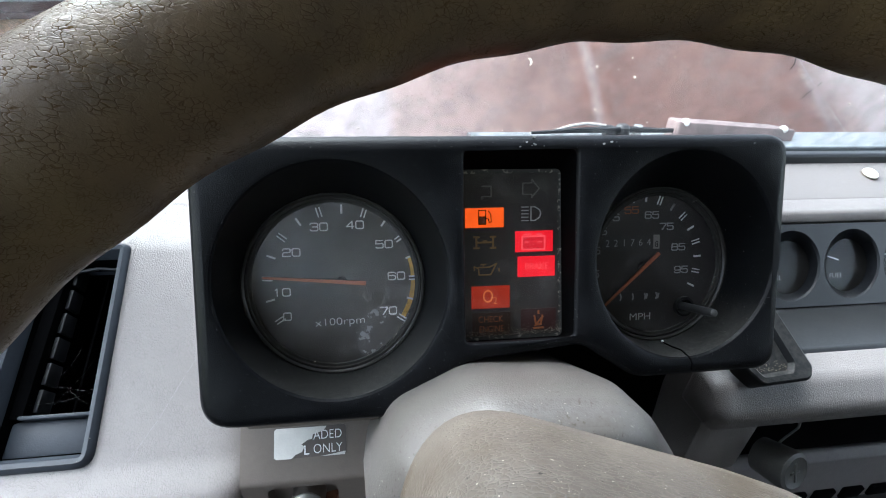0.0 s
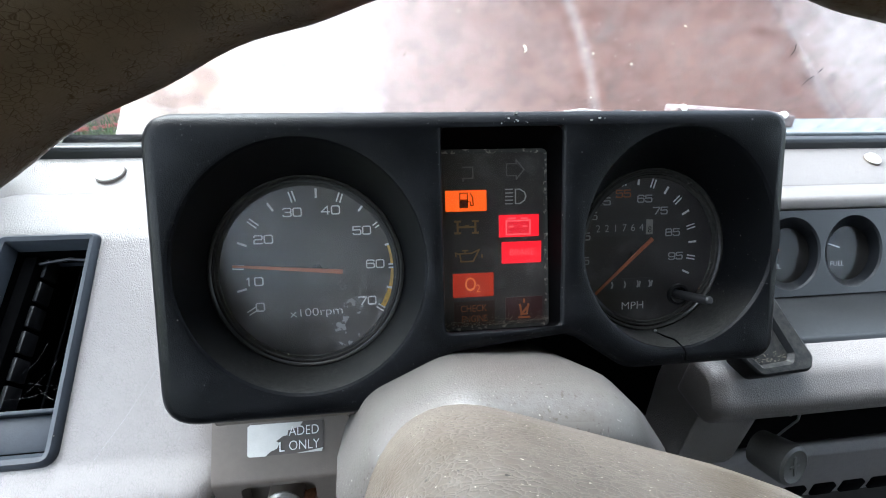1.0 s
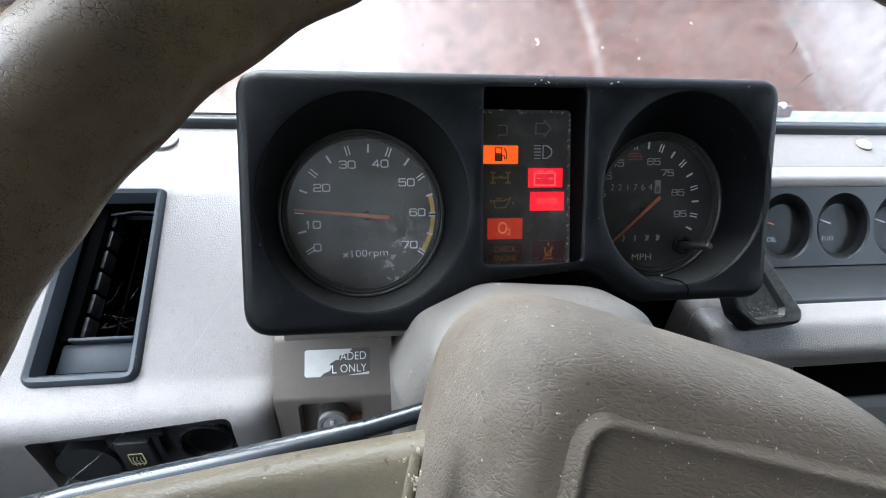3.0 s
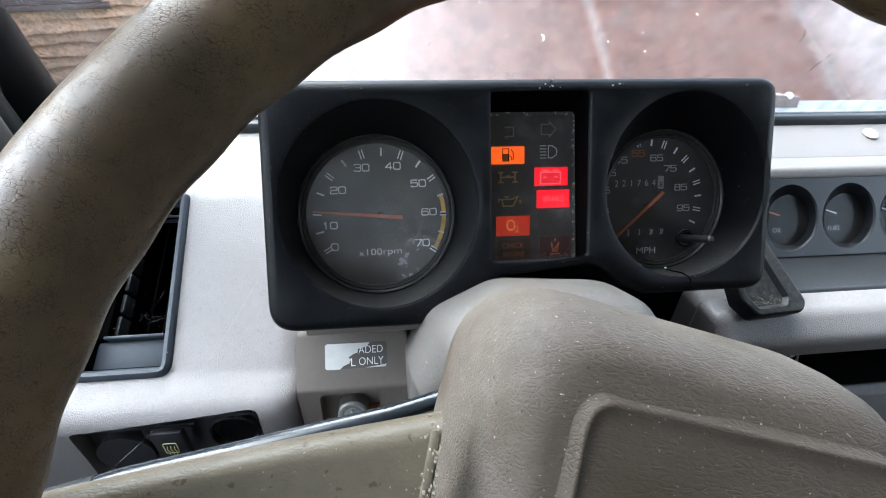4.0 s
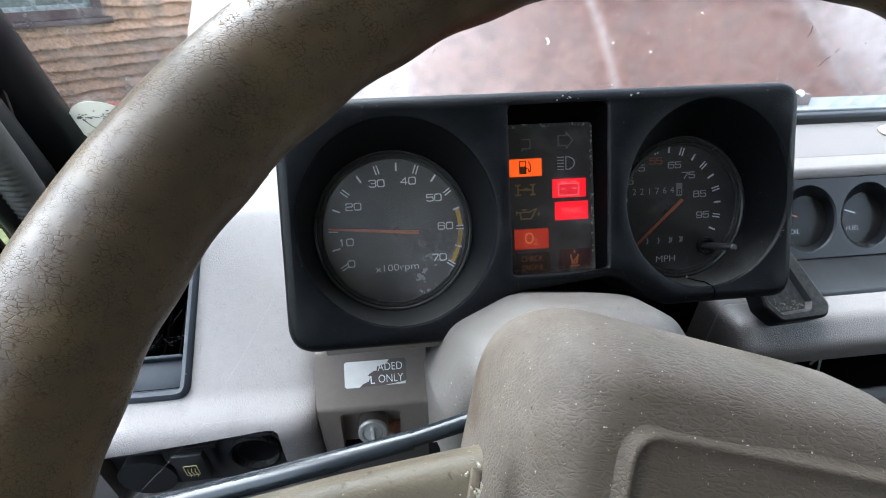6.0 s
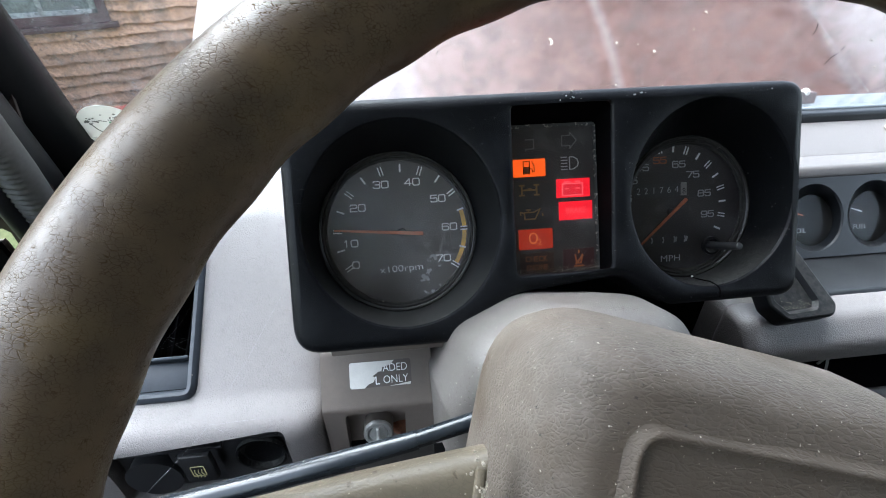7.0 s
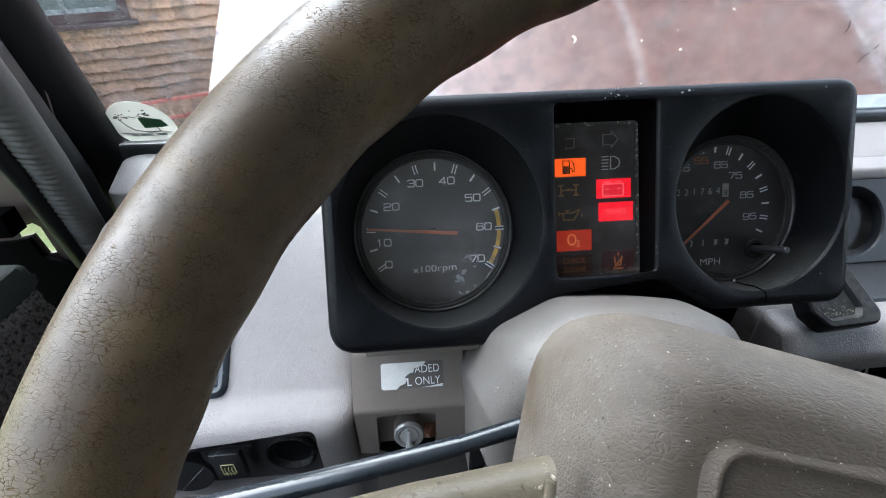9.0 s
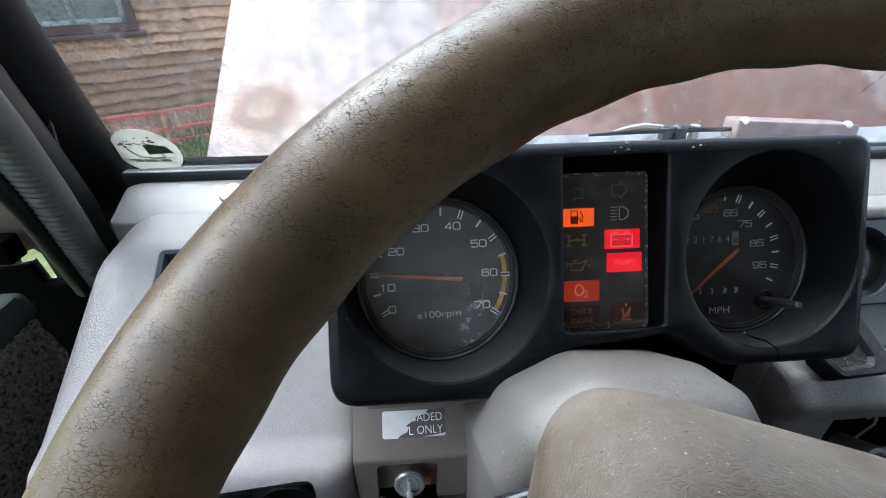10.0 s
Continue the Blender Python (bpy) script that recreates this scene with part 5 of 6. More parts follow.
M_PINK = glow("pale_red_symbol", (1.0, 0.105, 0.12), 0.155)
part("battery_fill", boxes((-0.0255, -0.0123, 0.0231, 0.0302, PZ, PZ + 0.00045)), M_REDDARK, L2, smooth=0)
glyph("battery_symbol", [([(-0.0258, 0.0228), (-0.0258, 0.0305), (-0.0120, 0.0305), (-0.0120, 0.0228)], True), ([(-0.0240, 0.0318), (-0.0205, 0.0318)], False), ([(-0.0170, 0.0318), (-0.0138, 0.0318)], False), ([(-0.0238, 0.0272), (-0.0218, 0.0272)], False), ([(-0.0160, 0.0272), (-0.0140, 0.0272)], False)], 0.0008, M_PINK, L2)
L3 = lens("brake_lamp", -0.0285, -0.0054, 0.0063, 0.0186, M_RED, "lit red brake lamp")
lettering("brake_lettering", "BRAKE", 0.0058, M_PINK, L3, -0.0168, 0.0124, PZ + 0.0006, 0.85)
L4 = lens("oxygen_lamp", -0.0568, -0.0334, -0.0120, 0.0016, M_O2, "dim red oxygen sensor lamp")
lettering("oxygen_lettering", "O", 0.0110, M_ORANGEGLOW, L4, -0.0468, -0.0050, PZ + 0.0006, 0.75)
lettering("oxygen_lettering", "2", 0.0065, M_ORANGEGLOW, L4, -0.0424, -0.0075, PZ + 0.0006, 0.9)
L5 = lens("check_engine_lamp", -0.0565, -0.0330, -0.0285, -0.0145, mat("unlit_amber_lens", (0.04, 0.018, 0.010), 0.5, var=0.2, scale=90), "unlit check engine lamp")
lettering("check_lettering", "CHECK", 0.0055, M_ORANGEP, L5, -0.0452, -0.0188, PZ + 0.0006, 0.85)
lettering("engine_lettering", "ENGINE", 0.0055, M_ORANGEP, L5, -0.0448, -0.0248, PZ + 0.0006, 0.78)
L6 = lens("seat_belt_lamp", -0.0265, -0.0045, -0.0270, -0.0135, M_OFFRED, "unlit red seat belt lamp")
glyph("seat_belt_symbol", [([(-0.0155, -0.0150), (-0.0155, -0.0165)], False), ([(-0.0180, -0.0180), (-0.0170, -0.0235), (-0.0140, -0.0235), (-0.0130, -0.0180)], False), ([(-0.0175, -0.0240), (-0.0128, -0.0185)], False), ([(-0.0185, -0.0255), (-0.0125, -0.0255)], False)], 0.0011, M_ORANGEP, L6)
glyph("left_arrow_symbol", [([(-0.0445, 0.0545), (-0.0445, 0.0605), (-0.0500, 0.0605)], False), ([(-0.0445, 0.0545), (-0.0500, 0.0545), (-0.0500, 0.0530)], False)], 0.0007, M_DIM, LAMPS)
glyph("right_arrow_symbol", [([(-0.0255, 0.0555), (-0.0255, 0.0620), (-0.0200, 0.0620), (-0.0200, 0.0640), (-0.0155, 0.0588), (-0.0200, 0.0535), (-0.0200, 0.0555)], True)], 0.0006, M_DIM, LAMPS)
glyph("high_beam_symbol", [([(-0.0205, 0.0400), (-0.0205, 0.0480), (-0.0180, 0.0480), (-0.0152, 0.0462), (-0.0145, 0.0440), (-0.0152, 0.0418), (-0.0180, 0.0400)], True)] + [([(-0.0262, y), (-0.0222, y)], False) for y in (0.0400, 0.0420, 0.0440, 0.0460, 0.0480)], 0.0006, M_GREYP, LAMPS)
glyph("four_wheel_symbol", [([(-0.0550, 0.0310), (-0.0520, 0.0310)], False), ([(-0.0550, 0.0245), (-0.0520, 0.0245)], False), ([(-0.0450, 0.0310), (-0.0420, 0.0310)], False), ([(-0.0450, 0.0245), (-0.0420, 0.0245)], False), ([(-0.0535, 0.0310), (-0.0535, 0.0245)], False), ([(-0.0435, 0.0310), (-0.0435, 0.0245)], False), ([(-0.0535, 0.0278), (-0.0435, 0.0278)], False), ([(-0.0490, 0.0285), (-0.0475, 0.0285)], False)], 0.0011, M_AMBERP, LAMPS)
glyph("oil_can_symbol", [([(-0.0520, 0.0085), (-0.0525, 0.0130), (-0.0460, 0.0130), (-0.0415, 0.0150), (-0.0450, 0.0085)], True), ([(-0.0525, 0.0125), (-0.0550, 0.0135), (-0.0548, 0.0115)], False), ([(-0.0495, 0.0130), (-0.0495, 0.0145)], False), ([(-0.0510, 0.0147), (-0.0480, 0.0147)], False), ([(-0.0400, 0.0120), (-0.0398, 0.0105)], False)], 0.0008, M_AMBERP, LAMPS)
bm = bmesh.new()
loft(bm, [ring(face_out, PZ + 0.0022)], True)
g = part("smoked_cover", bm, M_SMOKE, WELL)
g.visible_shadow = False
bm = bmesh.new()
rnd = random.Random(11)
for k in range(480):
    t = rnd.random()
    x = -0.062 + 0.060 * t
    y = -0.0285 + abs(rnd.gauss(0, 0.0022 + 0.004 * max(0, t - 0.6)))
    r = rnd.uniform(0.00006, 0.00015)
    box(bm, x - r, x + r, y - r, y + r, PZ + 0.0023, PZ + 0.0023 + r)
part("dust", bm, M_SANDDUST, WELL, "sandy dust along the foot of the panel", smooth=0)

# ---- steering wheel ----
WM = Matrix.Translation((-0.042, 0.006, 1.140)) @ pose(0, 0, 0, 47.4, 0, 0) @ pose(0, 0, 0, 0, 0, -14)
WHEEL = thing("steering_wheel", WM, "worn olive-brown leather steering wheel with taupe padded hub", "steering wheel")


def rim_mesh():
    bm = bmesh.new()
    loops = []
    N, K = 320, 28
    for i in range(N):
        a = 2 * math.pi * i / N
        lp = []
        for k in range(K):
            b = 2 * math.pi * k / K
            # finger grips on the underside and inner side
            grip = max(0.0, -0.75 * math.sin(b) - 0.55 * math.cos(b))
            r = 0.0166 + 0.0005 * grip * math.sin(38 * a)
            lp.append(Vector(((0.185 + r * math.cos(b)) * math.cos(a), (0.185 + r * math.cos(b)) * math.sin(a), r * math.sin(b))))
        loops.append(lp)
    loft(bm, loops + [loops[0]])
    bmesh.ops.remove_doubles(bm, verts=bm.verts, dist=1e-6)
    return bm


part("rim", rim_mesh(), M_RIM, WHEEL, "cracked olive-brown leather rim", smooth=80)


def pad_mesh():
    bm = bmesh.new()
    prof = [(0.0011, -0.1010), (0.0, -0.0794), (0.0015, -0.0672), (0.0052, -0.0534), (0.0097, -0.0413), (0.0155, -0.0322), (0.0205, -0.0274), (0.0268, -0.0250), (0.0320, -0.0250), (0.0350, -0.0240)]
    loops = []
    for d, w in prof:
        r, q = max(0.040 - 0.6 * d, 0.008), max(0.0535 - 0.6 * d, 0.008)
        out = rounded([(-0.0793 + d, -0.085 + d, r), (0.1064 - d, -0.085 + d, q), (0.1024 - d, 0.0569 - d, q), (-0.0711 + d, 0.0703 - d, r)], 10)
        loops.append(ring(out, w))
    loft(bm, loops, False, True)
    return bm


part("hub_pad", pad_mesh(), M_PAD, WHEEL, "taupe grained vinyl pad", smooth=80)
pan = rounded([(-0.045, -0.060, 0.012), (0.072, -0.060, 0.012), (0.066, 0.0262, 0.010), (-0.0365, 0.0305, 0.010)], 8)
bm = bmesh.new()
loft(bm, [ring(grown(pan, 0.0036), -0.0272), ring(grown(pan, 0.0022), -0.0262), ring(grown(pan, 0.0010), -0.0244), ring(pan, -0.0238), ring(grown(pan, -0.0010), -0.0244), ring(grown(pan, -0.0022), -0.0256), ring(grown(pan, -0.0038), -0.0259)], False, True)
part("pad_ridge", bm, M_PAD, WHEEL, "raised piping round the pad's panel", smooth=80).location = (0, 0, 0.0022)


def spoke(sign):
    bm = bmesh.new()
    # from the hub pad out and down to the rim
    loops = []
    for t in (0.0, 0.08, 0.4, 0.75, 1.0):
        x = -0.078 - 0.100 * t
        top = 0.0165 - 0.0330 * t
        bot = -0.055 - 0.030 * t
        n = -0.030 + 0.020 * t * t
        th = 0.016
        out = rounded([(bot, n - th, 0.006), (top, n - th, 0.006), (top, n, 0.008), (bot, n, 0.008)], 5)
        loops.append([Vector((sign * x * -1 if sign > 0 else x, p[0], p[1])) for p in out])
    loft(bm, loops, True, True)
    return bm


part("spoke", spoke(-1), M_SPOKE, WHEEL, smooth=60)
part("spoke", spoke(1), M_SPOKE, WHEEL, smooth=60)
part("hub_boss", tube(bmesh.new(), [(0, 0, -0.06), (0, 0, -0.13)], [0.05, 0.045], 32), M_DARK, WHEEL)

part("seam_strip", boxes((-0.0815, -0.0785, -0.052, 0.0125, -0.046, -0.0285), bevel=0.001), M_SPOKE, WHEEL)
rnd = random.Random(31)
bm = bmesh.new()
for k in range(110):
    x, y = -0.0775 - abs(rnd.gauss(0, 0.0035)), rnd.uniform(-0.05, 0.017)
    r = rnd.uniform(0.0001, 0.0004)
    box(bm, x - r, x + r, y - r, y + r, -0.0302, -0.0298 + r * 1.5 + (0.0025 if x > -0.0815 else 0))
part("crumbs", bm, M_SANDDUST, WHEEL, "dry crumbs in the seam of the pad", smooth=0)

# ---- steering column shroud, ignition, stalk ----
COL = thing("column_shroud", Matrix.Translation((-0.036, 0.0, -0.004)), "light grey plastic steering column shroud", "column shroud")


def shroud():
    bm = bmesh.new()
    sections = [(0.118, 1.118, 0.066, 0.95), (0.126, 1.124, 0.074, 0.95), (0.140, 1.1245, 0.078, 0.95), (0.165, 1.112, 0.080, 0.94), (0.20, 1.085, 0.080, 0.93), (0.26, 1.04, 0.078, 0.92)]
    loops = []
    for y, top, half, bot in sections:
        out = rounded([(-half - 0.004, bot, 0.01), (half, bot, 0.01), (half - 0.004, top - 0.058, 0.03), (half - 0.040, top - 0.006, 0.05), (-0.030, top, 0.03), (-half + 0.010, top - 0.022, 0.028), (-half - 0.006, top - 0.060, 0.012)], 6)
        loops.append([Vector((p[0], y, p[1])) for p in out])
    loft(bm, loops, True, True)
    return bm


part("upper_cover", shroud(), M_SHROUD, COL, smooth=50)
part("side_notch", boxes((-0.0885, -0.082, 0.128, 0.140, 1.000, 1.022)), M_DARK, COL)

KEY = thing("ignition_housing", Matrix(), "taupe plastic ignition housing with torn fuel label", "ignition lock")
kh = part("housing", extruded(rounded([(0.250, 1.030, 0.006), (0.213, 1.026, 0.006), (0.1855, 0.9975, 0.006), (0.187, 0.945, 0.004), (0.25, 0.94, 0.004)], 6), -0.199, -0.120, 0.005), M_KEYBOX, KEY)
bm = bmesh.new()
arch = rounded([(-0.186, 0.93, 0), (-0.143, 0.93, 0), (-0.141, 0.9925, 0.006), (-0.184, 0.9925, 0.006)])
loft(bm, [[Vector((p[0], 0.17, p[1])) for p in arch], [Vector((p[0], 0.198, p[1])) for p in arch]], True, True)
cut(kh, bm)
LAB_M = Matrix.Translation((-0.1575, 0.19925, 1.01175)) @ pose(0, 0, 0, math.degrees(math.atan2(1.026 - 0.9975, 0.213 - 0.1855)), 0, 0)
label = part("fuel_label", plate(rounded([(-0.0215, -0.0055, 0.002), (0.0225, -0.0055, 0.002), (0.0225, 0.0125, 0.002), (-0.0215, 0.0125, 0.002)]), 0.0, 0.0004), mat("brown_label_print", (0.085, 0.073, 0.065), 0.6, var=0.15, scale=80), KEY, "brown label, half torn to white paper")
label.matrix_basis = LAB_M
torn = [(-0.0213, -0.0045), (-0.0200, -0.0055), (-0.011, -0.0057), (-0.0085, -0.0035), (-0.0045, -0.0020), (-0.003, 0.0010), (-0.005, 0.0022), (-0.001, 0.0048), (0.0015, 0.0052), (0.002, 0.0078), (0.0085, 0.0095), (0.0105, 0.0122), (-0.0200, 0.0125), (-0.0213, 0.0115)]
bm = plate(torn, 0.0004, 0.0008)
part("torn_paper", bm, M_PEEL, label, "white torn backing paper")
lettering("label_lettering", "ADED", 0.0078, M_WHITE, label, 0.0112, 0.0070, 0.0007, 0.86)
lettering("label_lettering", "ONLY", 0.0078, M_WHITE, label, 0.0112, -0.0012, 0.0007, 0.86)
lettering("label_lettering", "L", 0.0080, M_WHITE, label, -0.0018, -0.0014, 0.0010, 0.92)
part("torn_edge", plate([(0.007, -0.0055), (0.0215, -0.0055), (0.0222, -0.0036), (0.014, -0.0047)], 0.0004, 0.0008), M_PEEL, label)
lock_m = Matrix.Translation((-0.162, 0.184, 0.9710)) @ pose(0, 0, 0, 74, 0, 0)
bm = bmesh.new()
loft(bm, [ring(ellipse(0, 0, 0.0112, 0.0112, 36), -0.03), ring(ellipse(0, 0, 0.0108, 0.0108, 36), -0.0012)], False, True)
lock = part("lock_barrel", bm, M_KEYBOX, KEY)
lock.matrix_basis = lock_m
bm = bmesh.new()
loft(bm, [ring(ellipse(0, 0, 0.0106, 0.0106, 36), -0.0012), ring(ellipse(0, 0, 0.0110, 0.0110, 36), 0.0002), ring(ellipse(0, 0, 0.0100, 0.0100, 36), 0.0020), ring(ellipse(0, 0, 0.0080, 0.0080, 36), 0.0020), ring(ellipse(0, 0, 0.0072, 0.0072, 36), 0.0004)], False, True)
part("lock_ring", bm, M_CHROME, lock, "worn chrome ring")
bm = bmesh.new()
loft(bm, [ring(ellipse(0, 0, 0.0069, 0.0069, 24), 0.0002), ring(ellipse(0, 0, 0.0064, 0.0064, 24), 0.0012)], False, True)
part("lock_face", bm, M_STEEL, lock, "dull steel lock face")
part("key_stub", boxes((-0.0014, 0.0014, -0.0065, 0.0055, 0.0, 0.004), (-0.0022, 0.0022, -0.0095, -0.0035, 0.002, 0.0155), bevel=0.0007), M_STEEL, lock, "steel key in the lock")
part("rusty_collar", tube(bmesh.new(), [(-0.140, 0.199, 0.955), (-0.150, 0.21, 0.955)], [0.009, 0.014], 20), M_RUST, KEY)
part("lock_body", tube(bmesh.new(), [(-0.165, 0.205, 0.945), (-0.165, 0.26, 0.92)], [0.022, 0.024], 24), M_DARK, KEY)
part("harness", tube(bmesh.new(), [(-0.20, 0.215, 0.955), (-0.19, 0.205, 0.935), (-0.16, 0.2, 0.925), (-0.125, 0.205, 0.93), (-0.10, 0.215, 0.95)], 0.006, 10), M_DARK, KEY)
ST = thing("column_stalk", Matrix(), "glossy black column stalk behind the steering wheel", "stalk")
part("lever", tube(bmesh.new(), [(-0.276, 0.104, 1.040), (-0.262, 0.104, 1.0445), (-0.20, 0.105, 1.058), (-0.134, 0.108, 1.0715)], [0.0048, 0.0052, 0.0050, 0.0045], 18), M_STALK, ST)
part("lever_root", tube(bmesh.new(), [(-0.136, 0.108, 1.071), (-0.10, 0.112, 1.078)], [0.0040, 0.0045], 14), M_STALK, ST)
part("lever_tip", tube(bmesh.new(), [(-0.300, 0.104, 1.0345), (-0.2755, 0.104, 1.0400)], [0.0044, 0.0054], 14), M_PANEL, ST)

# ---- raised bonnet, seen through the windscreen ----
HM = Matrix.Translation((0.0, 0.908, 1.1)) @ pose(0, 0, 0, 34.9, 0, 0)
HOOD = thing("bonnet", HM, "raised maroon car bonnet, faded peeling lacquer, sky reflection painted in", "bonnet")


def hood_mesh():
    bm = bmesh.new()
    nx, ny = 180, 110
    x0, x1, y0, y1 = -0.497, 1.29, -0.215, 1.0
    def height(x, y):
        h = 0.0
        for c, s in ((0.298, 1), (0.768, -1)):
            h += 0.004 * math.tanh((x - c) * 80) * s
        h += -0.02 * max(0, abs(x - 0.4) - 0.7) ** 2 * 6
        h += 0.0025 * noise.noise((x * 3, y * 3, 0.3))
        h += 0.004 * math.exp(-((x - 0.69) / 0.022) ** 2 - ((y - 0.07) / 0.010) ** 2)
        return h
    g = [[None] * (ny + 1) for _ in range(nx + 1)]
    for i in range(nx + 1):
        for k in range(ny + 1):
            x, y = x0 + (x1 - x0) * i / nx, y0 + (y1 - y0) * k / ny
            g[i][k] = bm.verts.new((x, y, height(x, y)))
    for i in range(nx):
        for k in range(ny):
            bm.faces.new((g[i][k], g[i + 1][k], g[i + 1][k + 1], g[i][k + 1]))
    bmesh.ops.solidify(bm, geom=bm.faces[:], thickness=0.012)
    return bm


part("bonnet_skin", hood_mesh(), M_HOOD, HOOD, smooth=50)
rnd = random.Random(3)
bm = bmesh.new()
for k in range(190):
    x, y = rnd.uniform(-0.45, 1.2), rnd.uniform(-0.17, 0.4)
    r = rnd.choice((0.0004, 0.0005, 0.0006, 0.0006, 0.0008, 0.0008, 0.0010, 0.0014, 0.0026))
    a = rnd.uniform(0, 3.1)
    q = [Vector((x + math.cos(a + t) * r * s, y + math.sin(a + t) * r * s, 0.0085)) for t, s in ((0, rnd.uniform(0.8, 2.2)), (1.4, rnd.uniform(0.6, 1.4)), (3.1, rnd.uniform(0.8, 2.0)), (4.7, rnd.uniform(0.6, 1.4)))]
    loft(bm, [q, [p + Vector((0, 0, 0.0015)) for p in q]], True, True)
scraps = part("leaf_scraps", bm, M_DEBRIS, None, smooth=0)
scraps.matrix_world = HM
tagged(scraps, "scattered dry leaf scraps and grit on the bonnet", "debris", kind="stuff")

for pts in ([(0.720, -0.080), (0.741, -0.064), (0.757, -0.056)], [(0.772, -0.046), (0.786, -0.036)], [(0.727, -0.004), (0.742, 0.010), (0.752, 0.026)], [(-0.045, -0.02), (-0.041, -0.012)]):
    twig = part("twig", tube(bmesh.new(), [(px, py, 0.0118) for px, py in pts], 0.0008, 6), M_DARK)
    twig.matrix_world = HM
    tagged(twig, "thin dark twig lying on the faded bonnet", "twig", "twigs on the bonnet")
curl = bmesh.new()
tube(curl, [(0.177, 0.009, 0.0115), (0.180, 0.006, 0.0125), (0.181, 0.0, 0.013), (0.180, -0.005, 0.0125), (0.176, -0.008, 0.0115)], [0.0008, 0.002, 0.0024, 0.002, 0.0007], 8)
leaf = part("curled_leaf", curl, M_DEBRIS)
leaf.matrix_world = HM
tagged(leaf, "pale curled dry leaf on the bonnet", "leaf")

# round paper sticker on the windscreen corner (plain green and grey shapes)
STK = thing("windscreen_sticker", Matrix.Translation(windscreen_point(-0.455, 0.006)) @ pose(0, 0, 0, 90 + SLOPE, 0, 0), "round white sticker with green drawing on the windscreen", "sticker")
part("paper", plate(ellipse(0, 0, 0.036, 0.037, 48), 0.0004, 0.0010), M_STICKER, STK)
part("green_patch", plate([(0.000, -0.004), (0.028, -0.002), (0.024, 0.009), (0.012, 0.012), (0.000, 0.013)], 0.0010, 0.0013), mat("green_print", (0.07, 0.20, 0.09), 0.6, var=0.3, scale=150), STK)
for y, x0, x1 in ((-0.0165, -0.020, -0.013), (-0.0165, -0.010, 0.004), (-0.0165, 0.008, 0.020)):
    part("print_bar", boxes((x0, x1, y, y + 0.004, 0.0010, 0.0013)), M_GREYP, STK)
rnd = random.Random(21)
for cx, cy in ((-0.021, 0.014), (0.008, 0.017)):
    bm = bmesh.new()
    for k in range(16):
        x, y, r = cx + rnd.gauss(0, 0.0045), cy + rnd.gauss(0, 0.003), rnd.uniform(0.0009, 0.002)
        q = [(x + r * math.cos(a), y + r * 0.7 * math.sin(a)) for a in (0.2, 1.5, 2.9, 4.4)]
        loft(bm, [ring(q, 0.0009), ring(q, 0.0014)], True, True)
    part("tree_crown_print", bm, M_DIM, STK, smooth=0)
part("print_line", stroke(bmesh.new(), [(-0.021, 0.012), (-0.018, 0.002), (-0.012, -0.007), (0.004, -0.010), (0.016, -0.009), (0.013, 0.000), (0.008, 0.014)], 0.0011, 0.0010, 0.0014), M_DIM, STK)
part("print_line", stroke(bmesh.new(), [(-0.017, 0.014), (-0.008, 0.015), (-0.002, 0.013)], 0.0008, 0.0010, 0.0014), M_DIM, STK)
part("print_line", stroke(bmesh.new(), [(-0.030, -0.011), (-0.010, -0.0115), (0.028, -0.010)], 0.0007, 0.0010, 0.0014), M_GREYP, STK)

# ---- outside: ground, timber house, red slatted crate, grass ----
gr = part("ground", boxes((-400, 400, -400, 400, -0.3, 0.0)), M_GRASS, smooth=0)
tagged(gr, "rough grass and bare earth ground", "ground", kind="structure")
WALL_A = math.degrees(math.atan2(4.2 - 3.86, -1.76 + 2.36))
HSM = Matrix.Translation((-2.06, 4.03, 0)) @ pose(0, 0, 0, 0, 0, WALL_A)
HOUSE = thing("house_wall", HSM, "weathered cedar-clad house wall with maroon window trim", "house", kind="structure")
part("sheathing", boxes((-4.0, 2.2, 0.03, 0.18, 0, 3.2)), M_DARK, HOUSE, smooth=0)
WZ = 0.81
WIN = thing("house_window", HSM @ Matrix.Translation((-0.67, 0, 1.37)), "maroon-trimmed house window with dark glass", "window", kind="structure")
part("window_trim", frame_plate([(-0.56, -0.55), (0.56, -0.55), (0.56, 0.6), (-0.56, 0.6)], [[(-0.50, -0.49), (0.50, -0.49), (0.50, 0.5), (-0.50, 0.5)]], 0), M_WINFRAME, WIN)
for o in WIN.children:
    o.data.transform(pose(0, -0.035, 0, 90, 0, 0))
part("sill", boxes((-0.60, 0.60, -0.07, 0.0, -0.590, -0.552), bevel=0.006), M_WINFRAME, WIN)
part("casing", boxes((-0.56, -0.505, -0.034, 0.03, -0.55, 0.6), (0.505, 0.56, -0.034, 0.03, -0.55, 0.6), bevel=0.004), M_WINFRAME, WIN)
part("sash", boxes((-0.50, 0.50, -0.012, 0.02, -0.549, -0.462), (-0.50, -0.46, -0.012, 0.02, -0.5, 0.5), (0.46, 0.50, -0.012, 0.02, -0.5, 0.5), (0.16, 0.19, -0.012, 0.02, -0.5, 0.5), bevel=0.004), mat("grey_sash_paint", (0.22, 0.23, 0.23), 0.5), WIN)
part("pane", boxes((-0.46, 0.46, 0.004, 0.010, -0.52, 0.52)), M_HOUSEGLASS, WIN, smooth=0)

STEP = 0.078


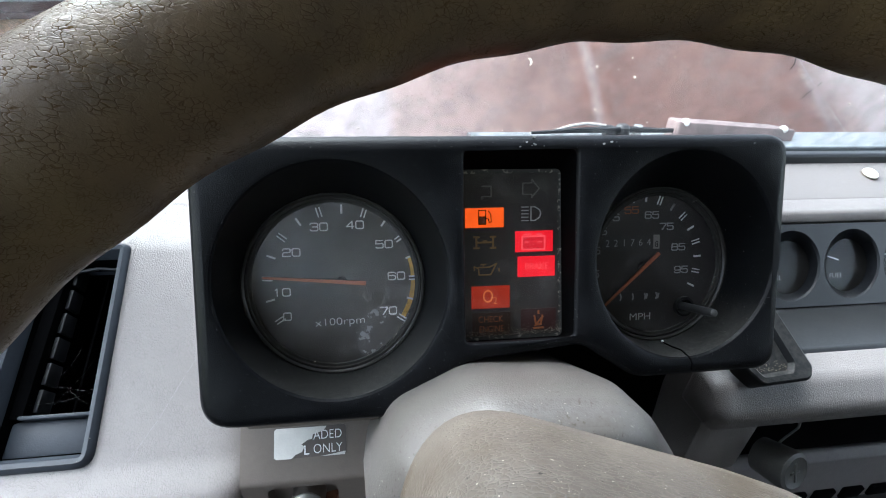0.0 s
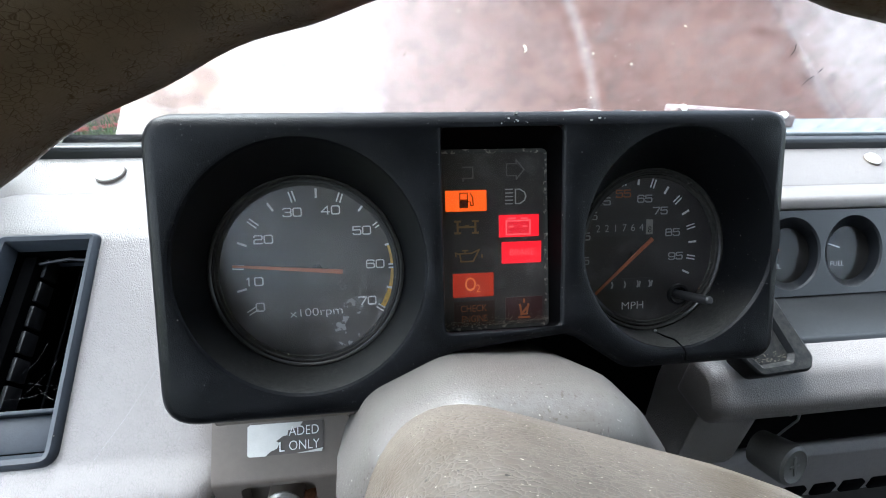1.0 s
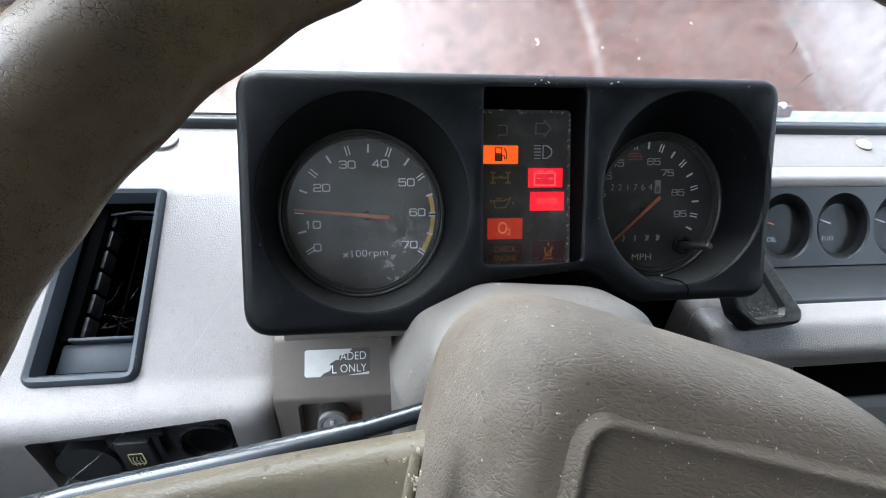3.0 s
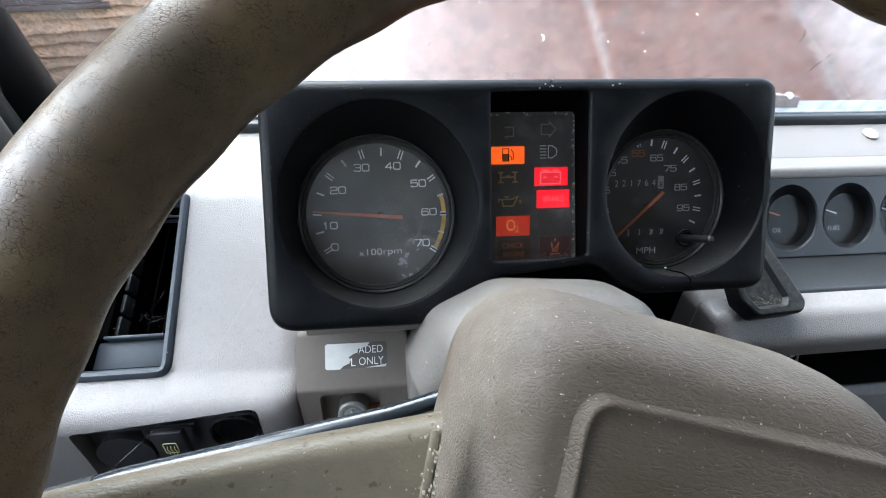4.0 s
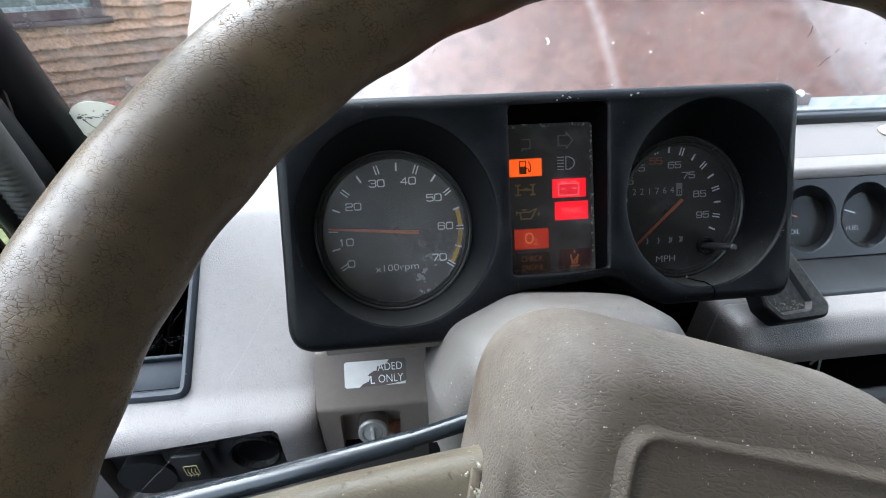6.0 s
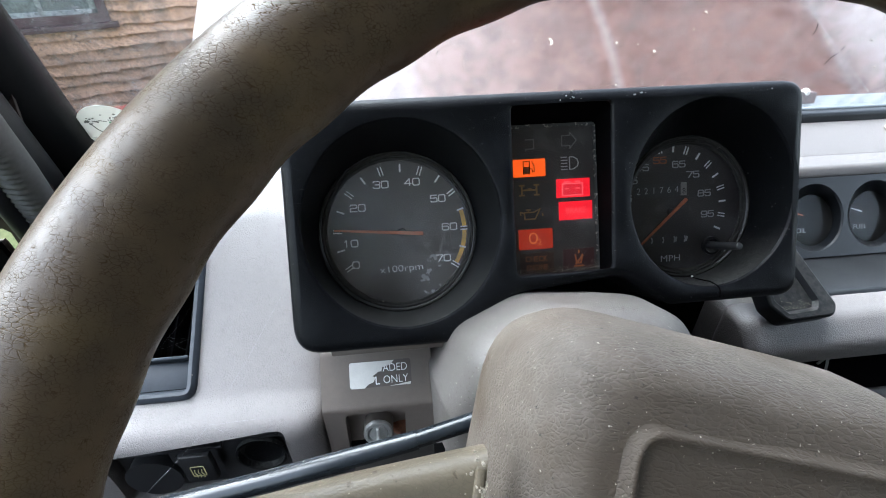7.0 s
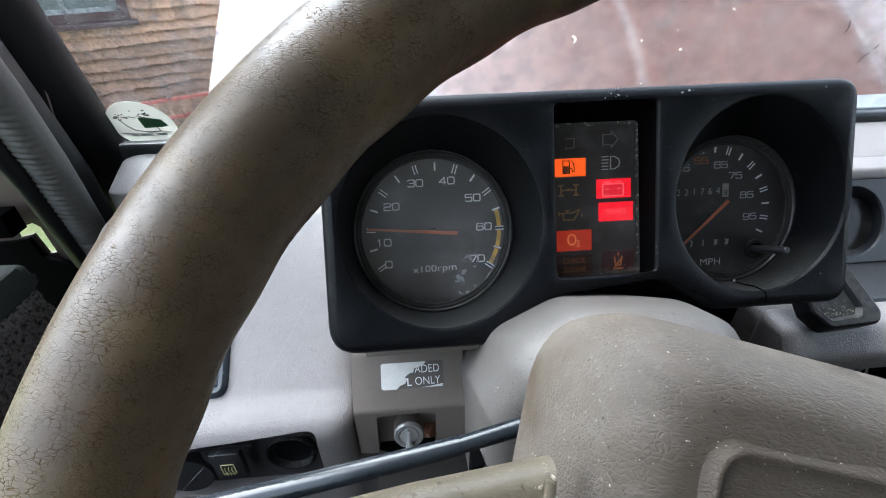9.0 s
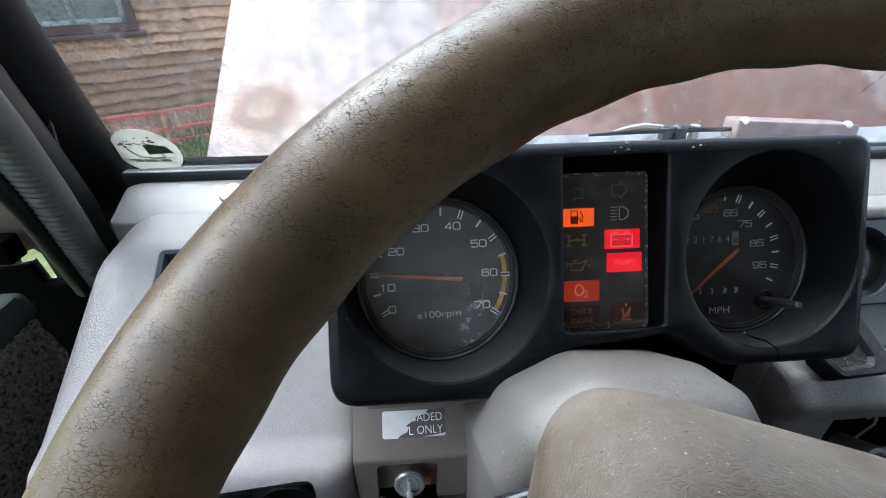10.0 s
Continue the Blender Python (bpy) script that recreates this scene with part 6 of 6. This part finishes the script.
def siding_mesh(length, seed, wavy=0.006):
    """One clapboard with a rough live lower edge."""
    bm = bmesh.new()
    r = random.Random(seed)
    n = max(4, int(length / 0.045))
    top, bot_f, bot_b = [], [], []
    drift = 0.0
    for i in range(n + 1):
        x = length * i / n
        drift = 0.7 * drift + r.uniform(-wavy, wavy)
        top.append(bm.verts.new((x, 0.0, STEP + 0.015)))
        bot_f.append(bm.verts.new((x, -0.040 - r.uniform(0, 0.006), drift * 1.3)))
        bot_b.append(bm.verts.new((x, 0.0, drift * 0.9 + 0.002)))
    for i in range(n):
        bm.faces.new((top[i], top[i + 1], bot_f[i + 1], bot_f[i]))
        bm.faces.new((bot_f[i], bot_f[i + 1], bot_b[i + 1], bot_b[i]))
        bm.faces.new((bot_b[i], bot_b[i + 1], top[i + 1], top[i]))
    bm.faces.new((top[0], bot_f[0], bot_b[0]))
    bm.faces.new((top[-1], bot_b[-1], bot_f[-1]))
    return bm


for k in range(34):
    z = 0.02 + k * STEP
    spans = [(-4.0, 2.2)] if z + STEP < WZ + 0.03 or z > 2.0 else [(-4.0, -1.23), (-0.11, 2.2)]
    for j, (a, b) in enumerate(spans):
        o = part("siding_board", siding_mesh(b - a, k * 7 + j), M_WOOD, HOUSE, smooth=0)
        o.location = (a, 0.03, z)

CR = thing("red_slatted_crate", HSM @ Matrix.Translation((0.06, -0.20, 0.0)), "faded red slatted crate standing in the grass by the house", "crate")
for z in (0.03, 0.13, 0.265):
    part("slat", boxes((-0.62, 0.62, -0.112, -0.097, z, z + 0.026), bevel=0.003), M_REDWOOD, CR)
for k in range(14):
    part("upright", boxes((-0.60 + k * 0.090, -0.575 + k * 0.090, -0.096, -0.080, 0.0, 0.26), bevel=0.003), M_WOOD, CR)
part("inner_board", boxes((-0.58, 0.58, 0.10, 0.12, 0.0, 0.22)), M_WOOD, CR)


def grass_mesh():
    bm = bmesh.new()
    r = random.Random(8)
    for k in range(5200):
        x, y = r.uniform(-3.2, -0.5), r.uniform(2.5, 4.6)
        h, a, w = r.uniform(0.04, 0.15), r.uniform(0, 6.28), r.uniform(0.003, 0.007)
        lx, ly = r.uniform(-0.05, 0.05), r.uniform(-0.05, 0.05)
        dx, dy = math.cos(a) * w, math.sin(a) * w
        v = [bm.verts.new(p) for p in ((x - dx, y - dy, 0), (x + dx, y + dy, 0), (x + lx * 0.5 + dx * 0.6, y + ly * 0.5 + dy * 0.6, h * 0.6), (x + lx, y + ly, h))]
        bm.faces.new((v[0], v[1], v[2]))
        bm.faces.new((v[0], v[2], v[3]))
    return bm


gs = part("grass", grass_mesh(), M_BLADE, smooth=0)
tagged(gs, "rough tufts of grass by the house", "grass", kind="stuff")

# ---- cobwebs ----
strands = [
    [(-0.245, 0.186, 0.998), (-0.266, 0.172, 1.015), (-0.286, 0.150, 1.005), (-0.295, 0.120, 1.014)],
    [(-0.262, 0.176, 1.001), (-0.266, 0.172, 1.015)],
    [(-0.234, 0.269, 1.0372), (-0.244, 0.250, 1.0268), (-0.255, 0.228, 1.0146), (-0.268, 0.206, 1.0035)],
]
rnd = random.Random(17)
for k in range(5):
    a = VENT_M @ Vector((rnd.uniform(-0.345, -0.315), rnd.uniform(-0.046, -0.02), -0.012))
    b = VENT_M @ Vector((rnd.uniform(-0.322, -0.300), rnd.uniform(-0.044, 0.01), -0.010))
    strands.append([a, a.lerp(b, 0.5) + Vector((0, 0, -0.003)), b])
for pts in strands:
    w = part("cobweb_strand", tube(bmesh.new(), pts, 0.00005 if len(strands) - strands.index(pts) > 5 else 0.00002, 5), M_WEB)
    tagged(w, "fine pale cobweb strand", "cobweb", "cobweb strands")
